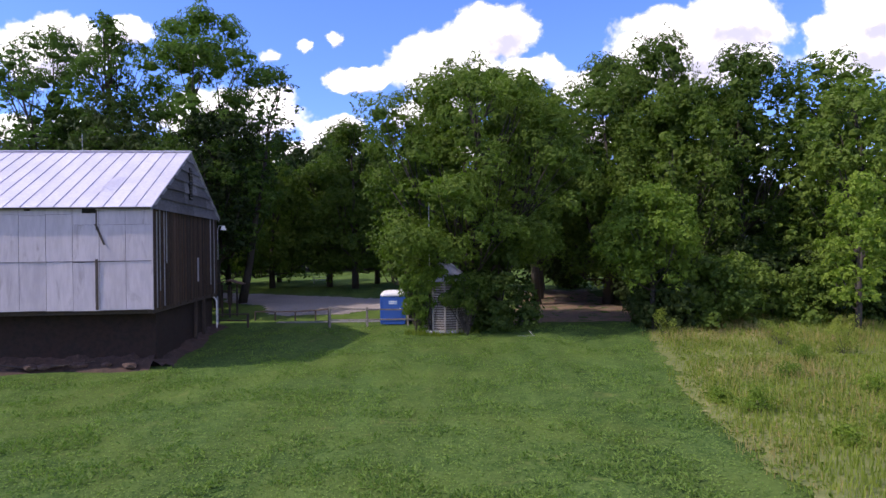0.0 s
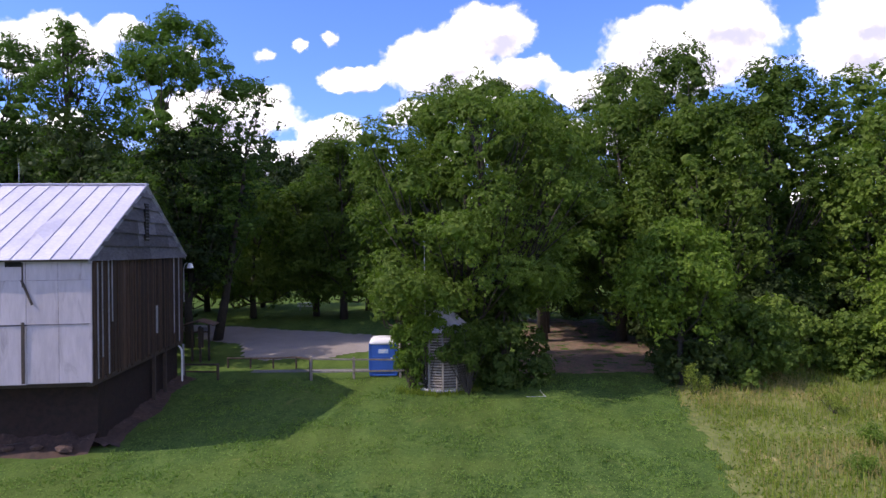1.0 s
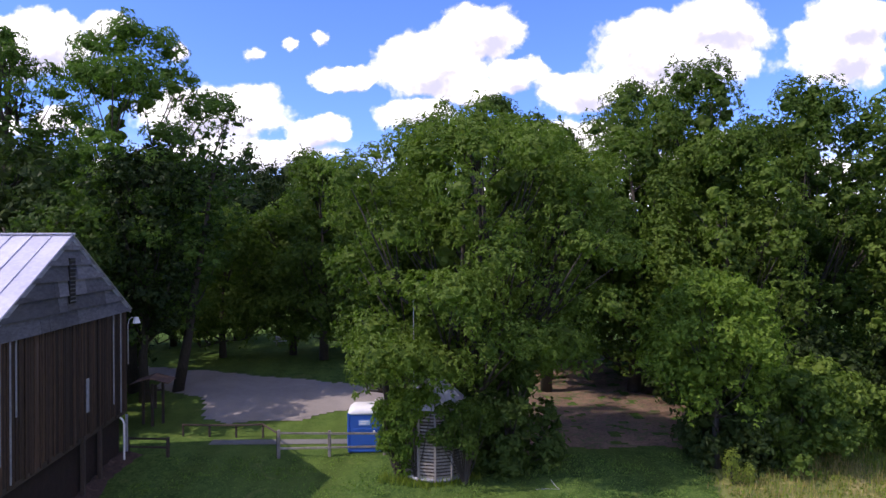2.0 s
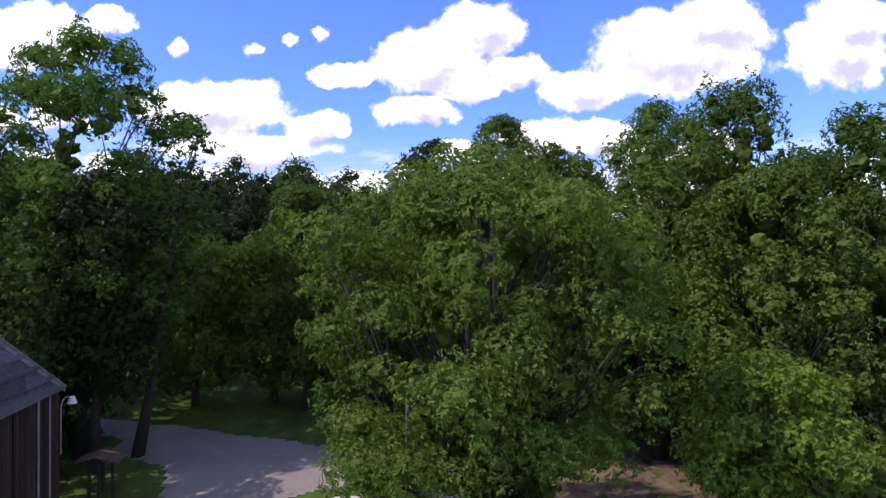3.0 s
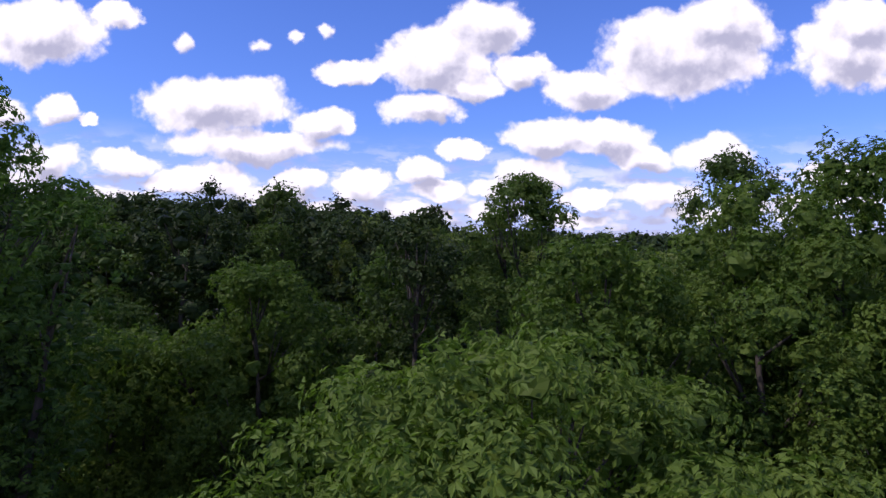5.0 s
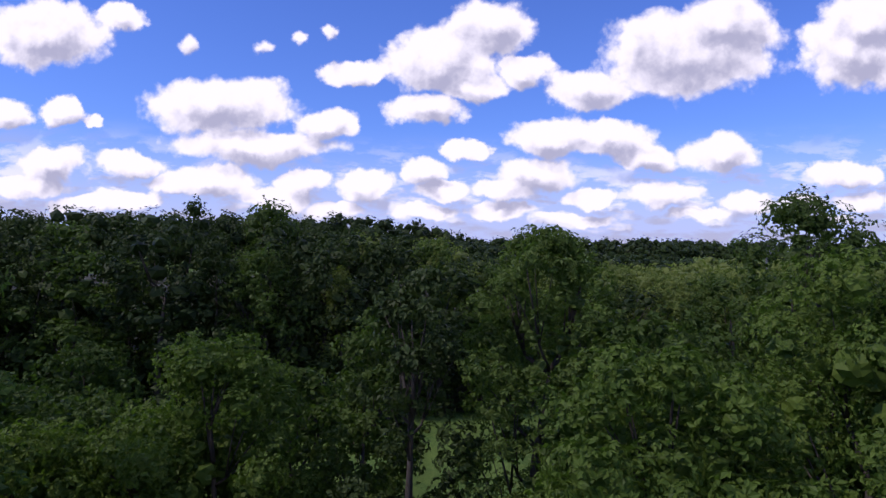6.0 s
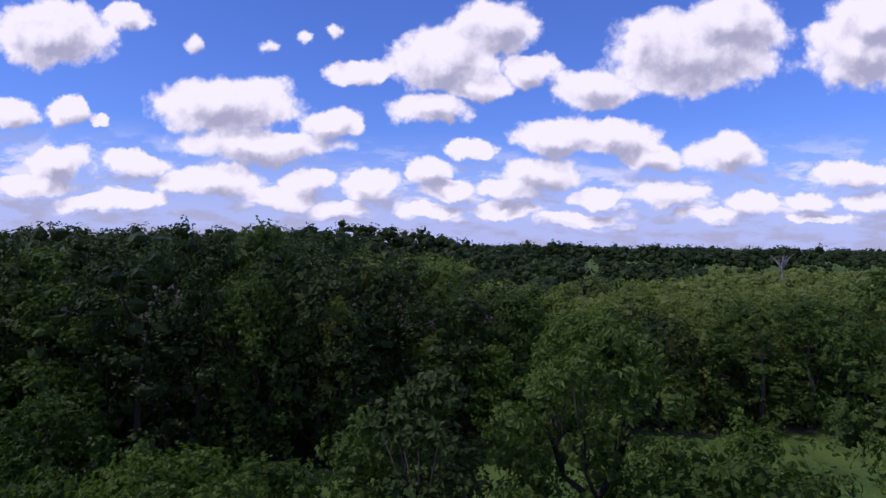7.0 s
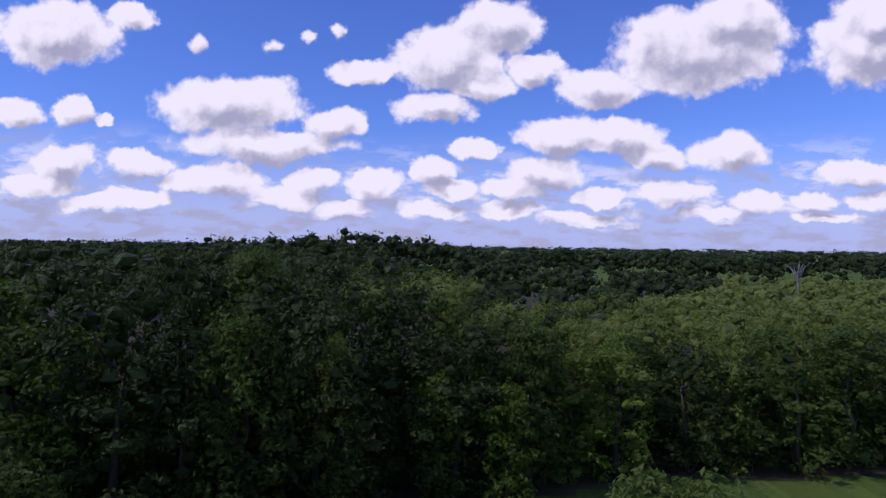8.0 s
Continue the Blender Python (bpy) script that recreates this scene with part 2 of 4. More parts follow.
def lawn_material():
    """Mown grass: clover patches, mower lanes, worn yellow spots."""
    m = bpy.data.materials.new("mown_lawn")
    m.use_nodes = True
    N = Nodes(m.node_tree)
    shader = m.node_tree.nodes["Principled BSDF"]
    at = N.add("ShaderNodeNewGeometry").outputs["Position"]
    fine = N.noise(N.vec("MULTIPLY", at, (1, 0.6, 1)), 9.0, 6.0, 0.75)
    tuft = N.noise(at, 1.7, 5.0, 0.7, 0.6)
    broad = N.noise(at, 0.12, 4.0, 0.6, 0.5)
    colour = N.mix(N.ramp(N.math("ADD", N.math("MULTIPLY", fine, 0.6), N.math("MULTIPLY", tuft, 0.4)), 0.36, 0.64), (0.028, 0.068, 0.015), (0.099, 0.156, 0.040))
    colour = N.mix(N.math("MULTIPLY", N.ramp(broad, 0.42, 0.62), 0.6), colour, (0.095, 0.142, 0.031))
    colour = N.mix(N.math("MULTIPLY", N.ramp(N.noise(at, 0.55, 4.0, 0.7, 0.8), 0.6, 0.74), 0.5), colour, (0.20, 0.20, 0.07))
    colour = N.mix(N.math("MULTIPLY", N.ramp(N.noise(at, 0.8, 5.0, 0.7, 0.3), 0.38, 0.28), 0.55), colour, (0.035, 0.085, 0.02))
    lanes = N.noise(N.vec("MULTIPLY", at, (0.75, 0.035, 1)), 1.0, 2.0, 0.5)
    colour = N.mix(1.0, colour, N.ramp(lanes, 0.34, 0.66, 0.91, 1.13), "MULTIPLY")
    N.put(shader.inputs["Base Color"], colour)
    N.put(shader.inputs["Roughness"], 0.85)
    N.put(shader.inputs["Specular IOR Level"], 0.04)
    b = N.add("ShaderNodeBump")
    N.put(b.inputs["Strength"], 0.7)
    N.put(b.inputs["Distance"], 0.08)
    N.put(b.inputs["Height"], N.math("ADD", fine, tuft))
    N.put(shader.inputs["Normal"], b.outputs[0])
    return m


LAWN = lawn_material()


# ---------------------------------------------------------------- building helpers
def triangles(name, V, F, mat, parent=None, smooth=False, label=""):
    """One object from arrays of corners and triangles."""
    V, F = np.asarray(V, np.float32), np.asarray(F, np.int32)
    me = bpy.data.meshes.new(name)
    me.vertices.add(len(V))
    me.vertices.foreach_set("co", V.ravel())
    me.loops.add(3 * len(F))
    me.loops.foreach_set("vertex_index", F.ravel())
    me.polygons.add(len(F))
    me.polygons.foreach_set("loop_start", np.arange(0, 3 * len(F), 3, dtype=np.int32))
    me.polygons.foreach_set("use_smooth", np.full(len(F), smooth))
    me.update(calc_edges=True)
    me.materials.append(mat)
    ob = new(name, me)
    ob.parent = parent
    if label:
        ob["label"] = label
    return ob


def part(name, bm, mat, parent=None, label="", smooth=False):
    me = bpy.data.meshes.new(name)
    bm.normal_update()
    for face in bm.faces:
        face.smooth = smooth
    bm.to_mesh(me)
    bm.free()
    me.materials.append(mat)
    ob = new(name, me)
    ob.parent = parent
    if label:
        ob["label"] = label
    return ob


def thing(name, at, label, category, group="", turn=0.0):
    ob = new(name)
    ob.matrix_world = pose(*at, 0, 0, turn)
    ob.empty_display_size = 0.2
    return tagged(ob, label, category, group)


def add_box(bm, lo, hi, bevel=0.0, m=None):
    """A box between two corners, its edges bevelled; m moves it."""
    made = bmesh.ops.create_cube(bm, size=1.0)["verts"]
    size, mid = Vector(hi) - Vector(lo), (Vector(hi) + Vector(lo)) / 2
    for v in made:
        v.co = Vector((v.co.x * size.x, v.co.y * size.y, v.co.z * size.z)) + mid
    if bevel:
        edges = list({e for v in made for e in v.link_edges})
        made = [v for v in bmesh.ops.bevel(bm, geom=edges, offset=bevel, segments=1, affect="EDGES")["verts"]]
    if m is not None:
        bmesh.ops.transform(bm, matrix=m, verts=list({v for v in made}))
    return made


def box(lo, hi, bevel=0.0):
    bm = bmesh.new()
    add_box(bm, lo, hi, bevel)
    return bm


def rod(points, radius, sides=8):
    """A round bar along points, as a bmesh."""
    V, F = tube(np.array(points, float), np.full(len(points), float(radius)), sides)
    bm = bmesh.new()
    vs = [bm.verts.new(v) for v in V]
    for f in F:
        bm.faces.new([vs[i] for i in f])
    return bm


def tube(P, R, sides=6):
    """Corners and triangles of a tapered tube along the points P with radii R, with closed ends."""
    n = len(P)
    T = np.gradient(P, axis=0)
    T /= np.linalg.norm(T, axis=1, keepdims=True) + 1e-9
    ref = np.where(np.abs(T[:, 2:3]) < 0.9, np.array([[0, 0, 1.0]]), np.array([[1.0, 0, 0]]))
    A = np.cross(T, ref)
    A /= np.linalg.norm(A, axis=1, keepdims=True) + 1e-9
    B = np.cross(T, A)
    a = np.arange(sides) * 2 * np.pi / sides
    V = P[:, None] + R[:, None, None] * (np.cos(a)[None, :, None] * A[:, None] + np.sin(a)[None, :, None] * B[:, None])
    V = np.concatenate([V.reshape(-1, 3), P[:1], P[-1:]])
    F = []
    for i in range(n - 1):
        for j in range(sides):
            p, q = i * sides + j, i * sides + (j + 1) % sides
            F += [(p, q, q + sides), (p, q + sides, p + sides)]
    for j in range(sides):
        F += [(n * sides, (j + 1) % sides, j), (n * sides + 1, (n - 1) * sides + j, (n - 1) * sides + (j + 1) % sides)]
    return V, np.array(F)


def joined(pieces):
    V, F, count = [], [], 0
    for v, f in pieces:
        V.append(v)
        F.append(np.asarray(f) + count)
        count += len(v)
    return np.concatenate(V), np.concatenate(F)


def unit(a):
    return a / (np.linalg.norm(a, axis=-1, keepdims=True) + 1e-9)


def smoothstep(x, a, b):
    u = np.clip((np.asarray(x, float) - a) / (b - a), 0, 1)
    return u * u * (3 - 2 * u)


# ---------------------------------------------------------------- the lie of the land
def land(x, y):
    """Height of the ground: a lawn that climbs gently to the yard and the trees behind it."""
    x, y = np.asarray(x, float), np.asarray(y, float)
    z = np.interp(y, (-300, 27.2, 35.9, 42.4, 45.7, 51.1, 57.1, 66.9, 81.6, 218, 381, 5000), (-0.9, -0.9, -0.6, -0.2, 0.0, 0.15, 0.6, 1.4, 1.5, 2.0, 3.0, 3.0))
    z = z - 0.7 * smoothstep(x, 0, 9) * smoothstep(y, 48, 60) * (1 - smoothstep(y, 71, 90))
    return z + 0.05 * np.sin(x * 0.23 + 1.0) * np.sin(y * 0.19)


def grid_mesh(name, xs, ys, mat, raise_by=0.0, inside=None):
    X, Y = np.meshgrid(xs, ys)
    V = np.stack([X, Y, land(X, Y) + raise_by], -1).reshape(-1, 3)
    nx = len(xs)
    F = []
    for j in range(len(ys) - 1):
        for i in range(nx - 1):
            if inside is None or inside((xs[i] + xs[i + 1]) / 2, (ys[j] + ys[j + 1]) / 2):
                a = j * nx + i
                F += [(a, a + 1, a + nx + 1), (a, a + nx + 1, a + nx)]
    F = np.array(F)
    used, back_to = np.unique(F, return_inverse=True)
    return triangles(name, V[used], back_to.reshape(-1, 3), mat, smooth=True)


def steps(*runs):
    """Numbers from start to end by a stride, run after run."""
    out = [runs[0][0]]
    for a, b, d in runs:
        out += list(np.linspace(a, b, max(2, int(round((b - a) / d)) + 1))[1:])
    return np.array(out)


ground = grid_mesh("ground", steps((-4500, -400, 820), (-400, -60, 20), (-60, 60, 1.5), (60, 400, 20), (400, 4500, 820)),
                   steps((-400, -20, 38), (-20, 10, 6), (10, 82, 0.8), (82, 150, 3.4), (150, 430, 14), (430, 4830, 880)), LAWN)
tagged(ground, "mown green lawn with clover and worn spots", "lawn", kind="structure")


def wavy(x, y, k=1.0):
    return noise.noise(Vector((x * 0.35 * k, y * 0.35 * k, 3.1)))


def within_polygon(x, y, corners):
    inside = False
    for (ax, ay), (bx, by) in zip(corners, corners[1:] + corners[:1]):
        if (ay > y) != (by > y) and x < (bx - ax) * (y - ay) / (by - ay) + ax:
            inside = not inside
    return inside


LOT = [(-60, 64.2), (-25, 61.6), (-21, 60), (-17, 56), (-14.8, 52.8), (-13.2, 50.7), (-11.2, 51.3), (-8.3, 51.5), (-6.4, 53.2), (-3.5, 54.4), (3, 54.7),
       (5, 56.6), (-3.5, 57.1), (-7, 59), (-12, 60.7), (-18, 62.7), (-25, 64.5), (-60, 68.6)]
lot = grid_mesh("gravel_lot", np.arange(-60, 6, 0.4), np.arange(49.5, 69.2, 0.3), GRAVEL, 0.03,
                lambda x, y: within_polygon(x + 0.9 * wavy(x, y), y + 0.9 * wavy(y, x), LOT))
tagged(lot, "grey gravel parking lot and drive", "gravel lot", kind="structure")
YARD = [(4, 45.4), (13, 46.8), (15, 50.1), (15.5, 56), (14, 64.2), (13.5, 69.6), (7, 69.6), (6, 59.8), (4.5, 52.2)]
yard = grid_mesh("earth_clearing", np.arange(1, 19, 0.3), np.arange(44, 71.4, 0.25), DIRT, 0.03,
                 lambda x, y: within_polygon(x + 1.6 * wavy(x, y, 1.6), y + 1.6 * wavy(y, x, 1.6), YARD) and wavy(x, y, 3.5) > -0.33)
tagged(yard, "reddish bare earth under the trees", "earth", kind="structure")
path = grid_mesh("concrete_path", np.arange(-12.5, -2.4, 0.3), np.arange(47.1, 47.95, 0.2), CONCRETE, 0.03)
tagged(path, "narrow pale concrete path behind the fence", "path", kind="structure")
EDGE_X, EDGE_Y = (-400, -70, -40, -20, 0, 20, 60, 150, 500), (81.6, 93.6, 101.2, 109.4, 116.4, 124, 129.5, 142.5, 179.5)
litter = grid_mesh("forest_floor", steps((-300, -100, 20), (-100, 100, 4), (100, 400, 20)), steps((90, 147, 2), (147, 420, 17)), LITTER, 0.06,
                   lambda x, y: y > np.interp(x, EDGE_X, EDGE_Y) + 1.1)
MEADOW_GROUND = material("meadow_ground", (0.085, 0.115, 0.022), (0.20, 0.215, 0.06), 0.95, 3.0, 0.22, 0.5, stain=(0.45, 0.36, 0.16), stains=0.8)
meadow_sheet = grid_mesh("meadow_ground", np.concatenate([np.arange(7.6, 15, 0.2), np.arange(15, 47, 0.8)]), np.arange(12, 50, 0.25), MEADOW_GROUND, 0.03,
                         lambda x, y: x > np.interp(y, (10.9, 16.3, 19.6, 25, 29.4, 36.5, 42.4, 45.7), (8.7, 8.9, 8.8, 9.3, 10.0, 11.2, 12.2, 13.4)) + 0.45 * wavy(x, y, 1.5) + 0.3 * wavy(x, y, 6.0) and x < 43 + 3 * wavy(x, y, 0.7) and 14.1 + 1.6 * wavy(x, y, 0.7) < y < 48.4 + 1.1 * wavy(x, y))
tagged(meadow_sheet, "straw and earth between the meadow grass", "meadow", kind="structure")
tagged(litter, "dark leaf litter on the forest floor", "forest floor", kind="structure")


# ---------------------------------------------------------------- trees
def leaves(rng, C, R, counts, size, up=0.35, out=1.1, droop=0.25, slim=0.5, loose=0.36, spray=1, inner=0.45):
    """Leaves scattered in clumps: centres C, half axes R, so many in each, singly or in fanned sprays. Each leaf is two triangles folded along its rib."""
    idx = np.repeat(np.arange(len(C)), np.maximum(1, np.asarray(counts) // spray))
    n = len(idx)
    d = unit(rng.normal(size=(n, 3)))
    d[:, 2] = np.where(d[:, 2] < -0.55, -d[:, 2], d[:, 2])
    P = C[idx] + d * (rng.uniform(inner, 1, (n, 1)) ** 0.5) * R[idx]
    N = unit(out * d + np.array([0, 0, up]) + loose * rng.normal(size=(n, 3)))
    A = rng.normal(size=(n, 3)) + 0.7 * d - np.array([0, 0, droop])
    A = unit(A - N * (A * N).sum(1, keepdims=True))
    if spray > 1:
        turn = np.tile((np.arange(spray) - (spray - 1) / 2) * 0.75, n)[:, None] + rng.normal(0, 0.12, (n * spray, 1))
        P, N, A = (np.repeat(a, spray, 0) for a in (P, N, A))
        A = unit(A * np.cos(turn) + np.cross(N, A) * np.sin(turn))
        P = P + A * size * 0.25
        N = unit(N + 0.22 * rng.normal(size=N.shape))
        A = unit(A - N * (A * N).sum(1, keepdims=True))
        n *= spray
    B = np.cross(N, A)
    L = size * rng.uniform(0.65, 1.35, (n, 1))
    mid = P + A * L * 0.45 + N * L * 0.10
    V = np.stack([P, mid + B * L * slim * 0.5, P + A * L - N * L * 0.08, mid - B * L * slim * 0.5], 1).reshape(-1, 3)
    k = 4 * np.arange(n)[:, None]
    F = np.concatenate([k + [0, 1, 2], k + [0, 2, 3]], 1).reshape(-1, 3)
    return V, F


def ball(level):
    bm = bmesh.new()
    bmesh.ops.create_icosphere(bm, subdivisions=level, radius=1.0)
    V = np.array([v.co[:] for v in bm.verts])
    F = np.array([[v.index for v in f.verts] for f in bm.faces])
    bm.free()
    return V, F


LUMP = {level: ball(level) for level in (1, 2)}


def heart(rng, C, R, level=2, rough=0.45):
    """The packed, shaded inside of each clump: a crumpled lump under its leaves."""
    V, F = LUMP[level]
    n, k = len(C), len(V)
    W = C[:, None] + V[None] * R[:, None] * (1 - rough * rng.uniform(0, 1, (n, k, 1)))
    return W.reshape(-1, 3), (F[None] + (np.arange(n) * k)[:, None, None]).reshape(-1, 3)


STYLES = {
    # clumps, clump size, flatness, share on the outline, leaf droop, breadth at the foot of the crown, leaves in a spray, size of the packed inside
    "round": (150, 0.25, 0.80, 0.35, 0.30, 0.66, 3, 0.38),
    "elm": (230, 0.20, 0.70, 0.36, 0.75, 0.72, 3, 0.38),
    "tall_locust": (150, 0.25, 0.62, 0.30, 0.25, 0.66, 3, 0.42),
    "airy": (80, 0.27, 0.62, 0.40, 0.35, 0.5, 3, 0.35),
    "bush": (70, 0.30, 0.78, 0.30, 0.25, 0.95, 3, 0.60),
    "wood": (64, 0.31, 0.82, 0.40, 0.30, 0.60, 1, 0.56),
}


def tree_arrays(rng, height, radius, base, style, count, leaf, lean=(0.0, 0.0), stems=1):
    """Trunk with limbs, and crown, as arrays, standing at the origin."""
    clumps, big, flat_by, inner, droop, foot, spray, packed = STYLES[style]
    tall = height - base
    u = rng.uniform(0.0, 1.0, clumps)
    th = rng.uniform(0, 2 * np.pi, clumps)
    low = np.sqrt(np.clip(1 - (1 - foot**2) * ((0.42 - u) / 0.42) ** 2, 0, 1))
    high = np.sqrt(np.clip(1 - (np.clip(u - 0.42, 0, 1) / 0.585) ** 3, 0, 1))
    shape = np.where(u < 0.42, low, high)
    a, b = rng.uniform(0, 6.28, 2)
    lobe = 1 + 0.13 * np.cos(3 * th + a + 3 * u) + 0.12 * np.cos(5 * th + b - 6 * u)
    rho = np.sqrt(rng.uniform(inner**2, 1.0, clumps)) * lobe * shape * radius * (1 - 0.6 * big)
    size = radius * big * rng.uniform(0.65, 1.25, clumps)
    top = tall - size * flat_by
    C = np.stack([rho * np.cos(th) + lean[0] * u, rho * np.sin(th) + lean[1] * u, base + u * top + rng.normal(0, 0.15, clumps)], 1)
    R = np.stack([size, size, size * flat_by], 1)
    weight = size**2
    counts = np.maximum(1, (count * weight / weight.sum())).astype(int)
    slim = 0.48 if style in ("elm", "tall_locust") else 0.62
    far = count < 3000
    crown = leaves(rng, C, R, counts, leaf, up=0.05, droop=droop, slim=slim, loose=0.26, spray=spray, inner=0.40)
    # packed clumps, and the deep inside of the crown
    pieces = [crown, heart(rng, C, R * packed, 2 if count > 18000 else 1, 0.6)]
    if style != "airy":
        k = 10 if far else 40
        ui, ti = np.linspace(0.06, 0.80, k), rng.uniform(0, 6.28, k)
        ri = np.sqrt(rng.uniform(0, 1, k)) * np.interp(ui, (0, 0.42, 0.8, 1.0), (foot, 1.0, 0.75, 0.2)) * radius * 0.45
        deep = np.stack([ri * np.cos(ti) + lean[0] * ui, ri * np.sin(ti) + lean[1] * ui, base + ui * tall], 1)
        wide = radius * (0.10 if style in ("tall_locust", "elm") else 0.20 if far else 0.12) * rng.uniform(0.8, 1.1, (k, 1))
        pieces.append(heart(rng, deep, wide * np.array([1, 1, 0.9]), 2 if count > 18000 else 1, 0.6))
    crown = joined(pieces)
    # sprigs that stick out of the outline
    sprigs = rng.integers(0, clumps, max(8, clumps // 2))
    tips = C[sprigs] + unit(C[sprigs] - np.array([0, 0, base + tall * 0.4])) * R[sprigs] * 1.05
    small = np.stack([size[sprigs] * 0.28, size[sprigs] * 0.28, size[sprigs] * 0.35], 1)
    crown = joined([crown, leaves(rng, tips, small, np.full(len(sprigs), max(spray, count // (clumps * 9))), leaf, droop=droop, slim=slim, spray=spray)])
    pieces = []
    r0 = 0.012 * height + 0.02 * radius
    for s in range(stems):
        off = np.array([0.0, 0.0]) if stems == 1 else rng.normal(0, 0.25, 2)
        ways = rng.normal(0, 0.035 * height, (5, 2)) * np.linspace(0, 1, 5)[:, None]
        reach = np.linspace(0, 1, 5)[:, None]
        spread = off * (1 + reach * (4 if stems > 1 else 0))
        line = np.concatenate([spread + ways * 0.5 + np.array(lean) * reach * 0.8, np.linspace(-0.25, base + tall * 0.62, 5)[:, None]], 1)
        pieces.append(tube(line, r0 * np.array([1.35, 1.0, 0.8, 0.55, 0.22]) / (1 if stems == 1 else 1.5), 8))
        mine = np.arange(clumps)[s::stems]
        limbs = rng.choice(mine, min(len(mine), 18 if count > 5000 else 7), replace=False)
        for c in limbs:
            goal = C[c]
            start_z = np.clip(goal[2] - 0.9 * np.hypot(*goal[:2]) - 0.1 * tall, base * 0.75, base + tall * 0.62)
            k = np.interp(start_z, line[:, 2], np.arange(5))
            start = np.array([np.interp(k, np.arange(5), line[:, n]) for n in range(3)])
            mid = (start + goal) / 2 + np.array([0, 0, -0.06 * tall]) + rng.normal(0, 0.04 * radius, 3)
            bend = np.array([start, start * 0.6 + mid * 0.4, mid, mid * 0.45 + goal * 0.55, goal])
            r1 = r0 * rng.uniform(0.25, 0.42)
            pieces.append(tube(bend, np.linspace(r1, 0.02, 5), 5))
            if count > 5000:
                for other in np.argsort(((C - goal) ** 2).sum(1))[1:4]:
                    pieces.append(tube(np.array([mid, (mid + C[other]) / 2 + [0, 0, 0.1], C[other]]), np.array([r1 * 0.45, r1 * 0.3, 0.012]), 3))
    return joined(pieces), crown


def tree(seed, x, y, top, radius, base, style, mat, count, leaf, label, lean=(0.0, 0.0), stems=1, name="tree", category="tree"):
    """One tree or shrub: top and base of the crown are heights above the datum."""
    rng = np.random.default_rng(seed)
    z = float(land(x, y))
    trunk, crown = tree_arrays(rng, top - z, radius, base - z, style, count, leaf, lean, stems)
    t = thing(name, (x, y, z), label, category, "shrubs" if name == "shrub" else "forest trees" if "forest" in label else "trees by the yard")
    triangles("trunk", *trunk, BARK, t, True)
    triangles("crown", *crown, mat, t)
    return t


# the great tree over the corn crib
tree(11, 1.4, 45.4, 17.4, 7.3, 4.2, "elm", LEAF_MID, 85000, 0.20, "broad dense green tree hanging over a corn crib", (0.5, -1.2), 3)
tree(12, -3.0, 48.1, 11.4, 3.0, 3.4, "elm", LEAF_MID, 5300, 0.30, "slender leafy tree behind the corn crib", (-0.5, -0.4))
tree(13, 3.0, 43.9, 6.2, 2.5, 0.1, "bush", LEAF_DARK, 7100, 0.30, "dark low shrubby growth beside the corn crib", name="shrub", category="shrub")
tree(14, 7.4, 59.4, 19.4, 4.8, 5.5, "round", LEAF_MID, 24700, 0.22, "leaning tree on the bare earth clearing", (-1.4, -3.0))
tree(15, 13.0, 43.6, 9.3, 3.4, 3.0, "round", LEAF_BRIGHT, 16250, 0.19, "small bright yellow-green tree at the lawn edge")
tree(24, 17.2, 44, 4.8, 2.7, 0.3, "bush", LEAF_MID, 6000, 0.23, "spreading green shrub at the wood's edge", name="shrub", category="shrub")
# dark shrub added where only shade lies beneath the bright tree
tree(25, 14.0, 44.6, 3.9, 2.6, 0.1, "bush", LEAF_WOOD_SHADED, 5200, 0.27, "added dark shrub standing for shade under the bright tree", name="shrub", category="shrub")
tree(16, 18.0, 53.9, 18.0, 5.4, 2.2, "round", LEAF_MID, 29300, 0.22, "leafy green tree at the wood's edge")
tree(17, 13.6, 59.2, 22.3, 6.0, 3.0, "round", LEAF_MID, 54100, 0.18, "tall dense green tree beside the clearing")
tree(18, 19.0, 60.5, 24.2, 6.8, 3.0, "round", LEAF_MID, 39000, 0.20, "tall round-crowned tree at the wood's edge")
tree(19, 24.0, 55.9, 21.8, 5.8, 2.0, "round", LEAF_MID, 29300, 0.22, "tall leafy tree in the wood's edge")
tree(20, 31.5, 56.7, 21.4, 6.0, 2.0, "round", LEAF_MID, 9400, 0.34, "tall leafy tree with a broad crown")
tree(21, 29.6, 49.2, 17.3, 5.2, 1.6, "round", LEAF_MID, 10100, 0.32, "leafy green tree beside the meadow")
tree(22, 24.8, 41.7, 9.5, 2.4, 1.4, "airy", LEAF_BRIGHT, 4200, 0.26, "vine-grown tree with a bare pale trunk", (0.5, 0))
tree(23, 8.0, 62.6, 19.6, 4.4, 5.0, "round", LEAF_DARK, 14200, 0.27, "tall dark green tree behind the clearing")
# trees behind the lot
tree(31, 4.2, 66.0, 23.0, 4.1, 6.0, "elm", LEAF_DARK, 24000, 0.23, "tall airy tree with sprays against the sky")
tree(32, -1.2, 65.5, 21.0, 3.0, 5.0, "airy", LEAF_WOOD_SHADED, 6400, 0.28, "slim tall tree with an open crown")
tree(33, -3.4, 69.4, 18.6, 3.2, 3.4, "round", LEAF_DARK, 13100, 0.25, "dark green tree on the lawn behind the lot")
tree(34, -9.8, 66.2, 18.2, 4.7, 3.6, "round", LEAF_MID, 32800, 0.19, "rounded green tree beside the gravel lot")
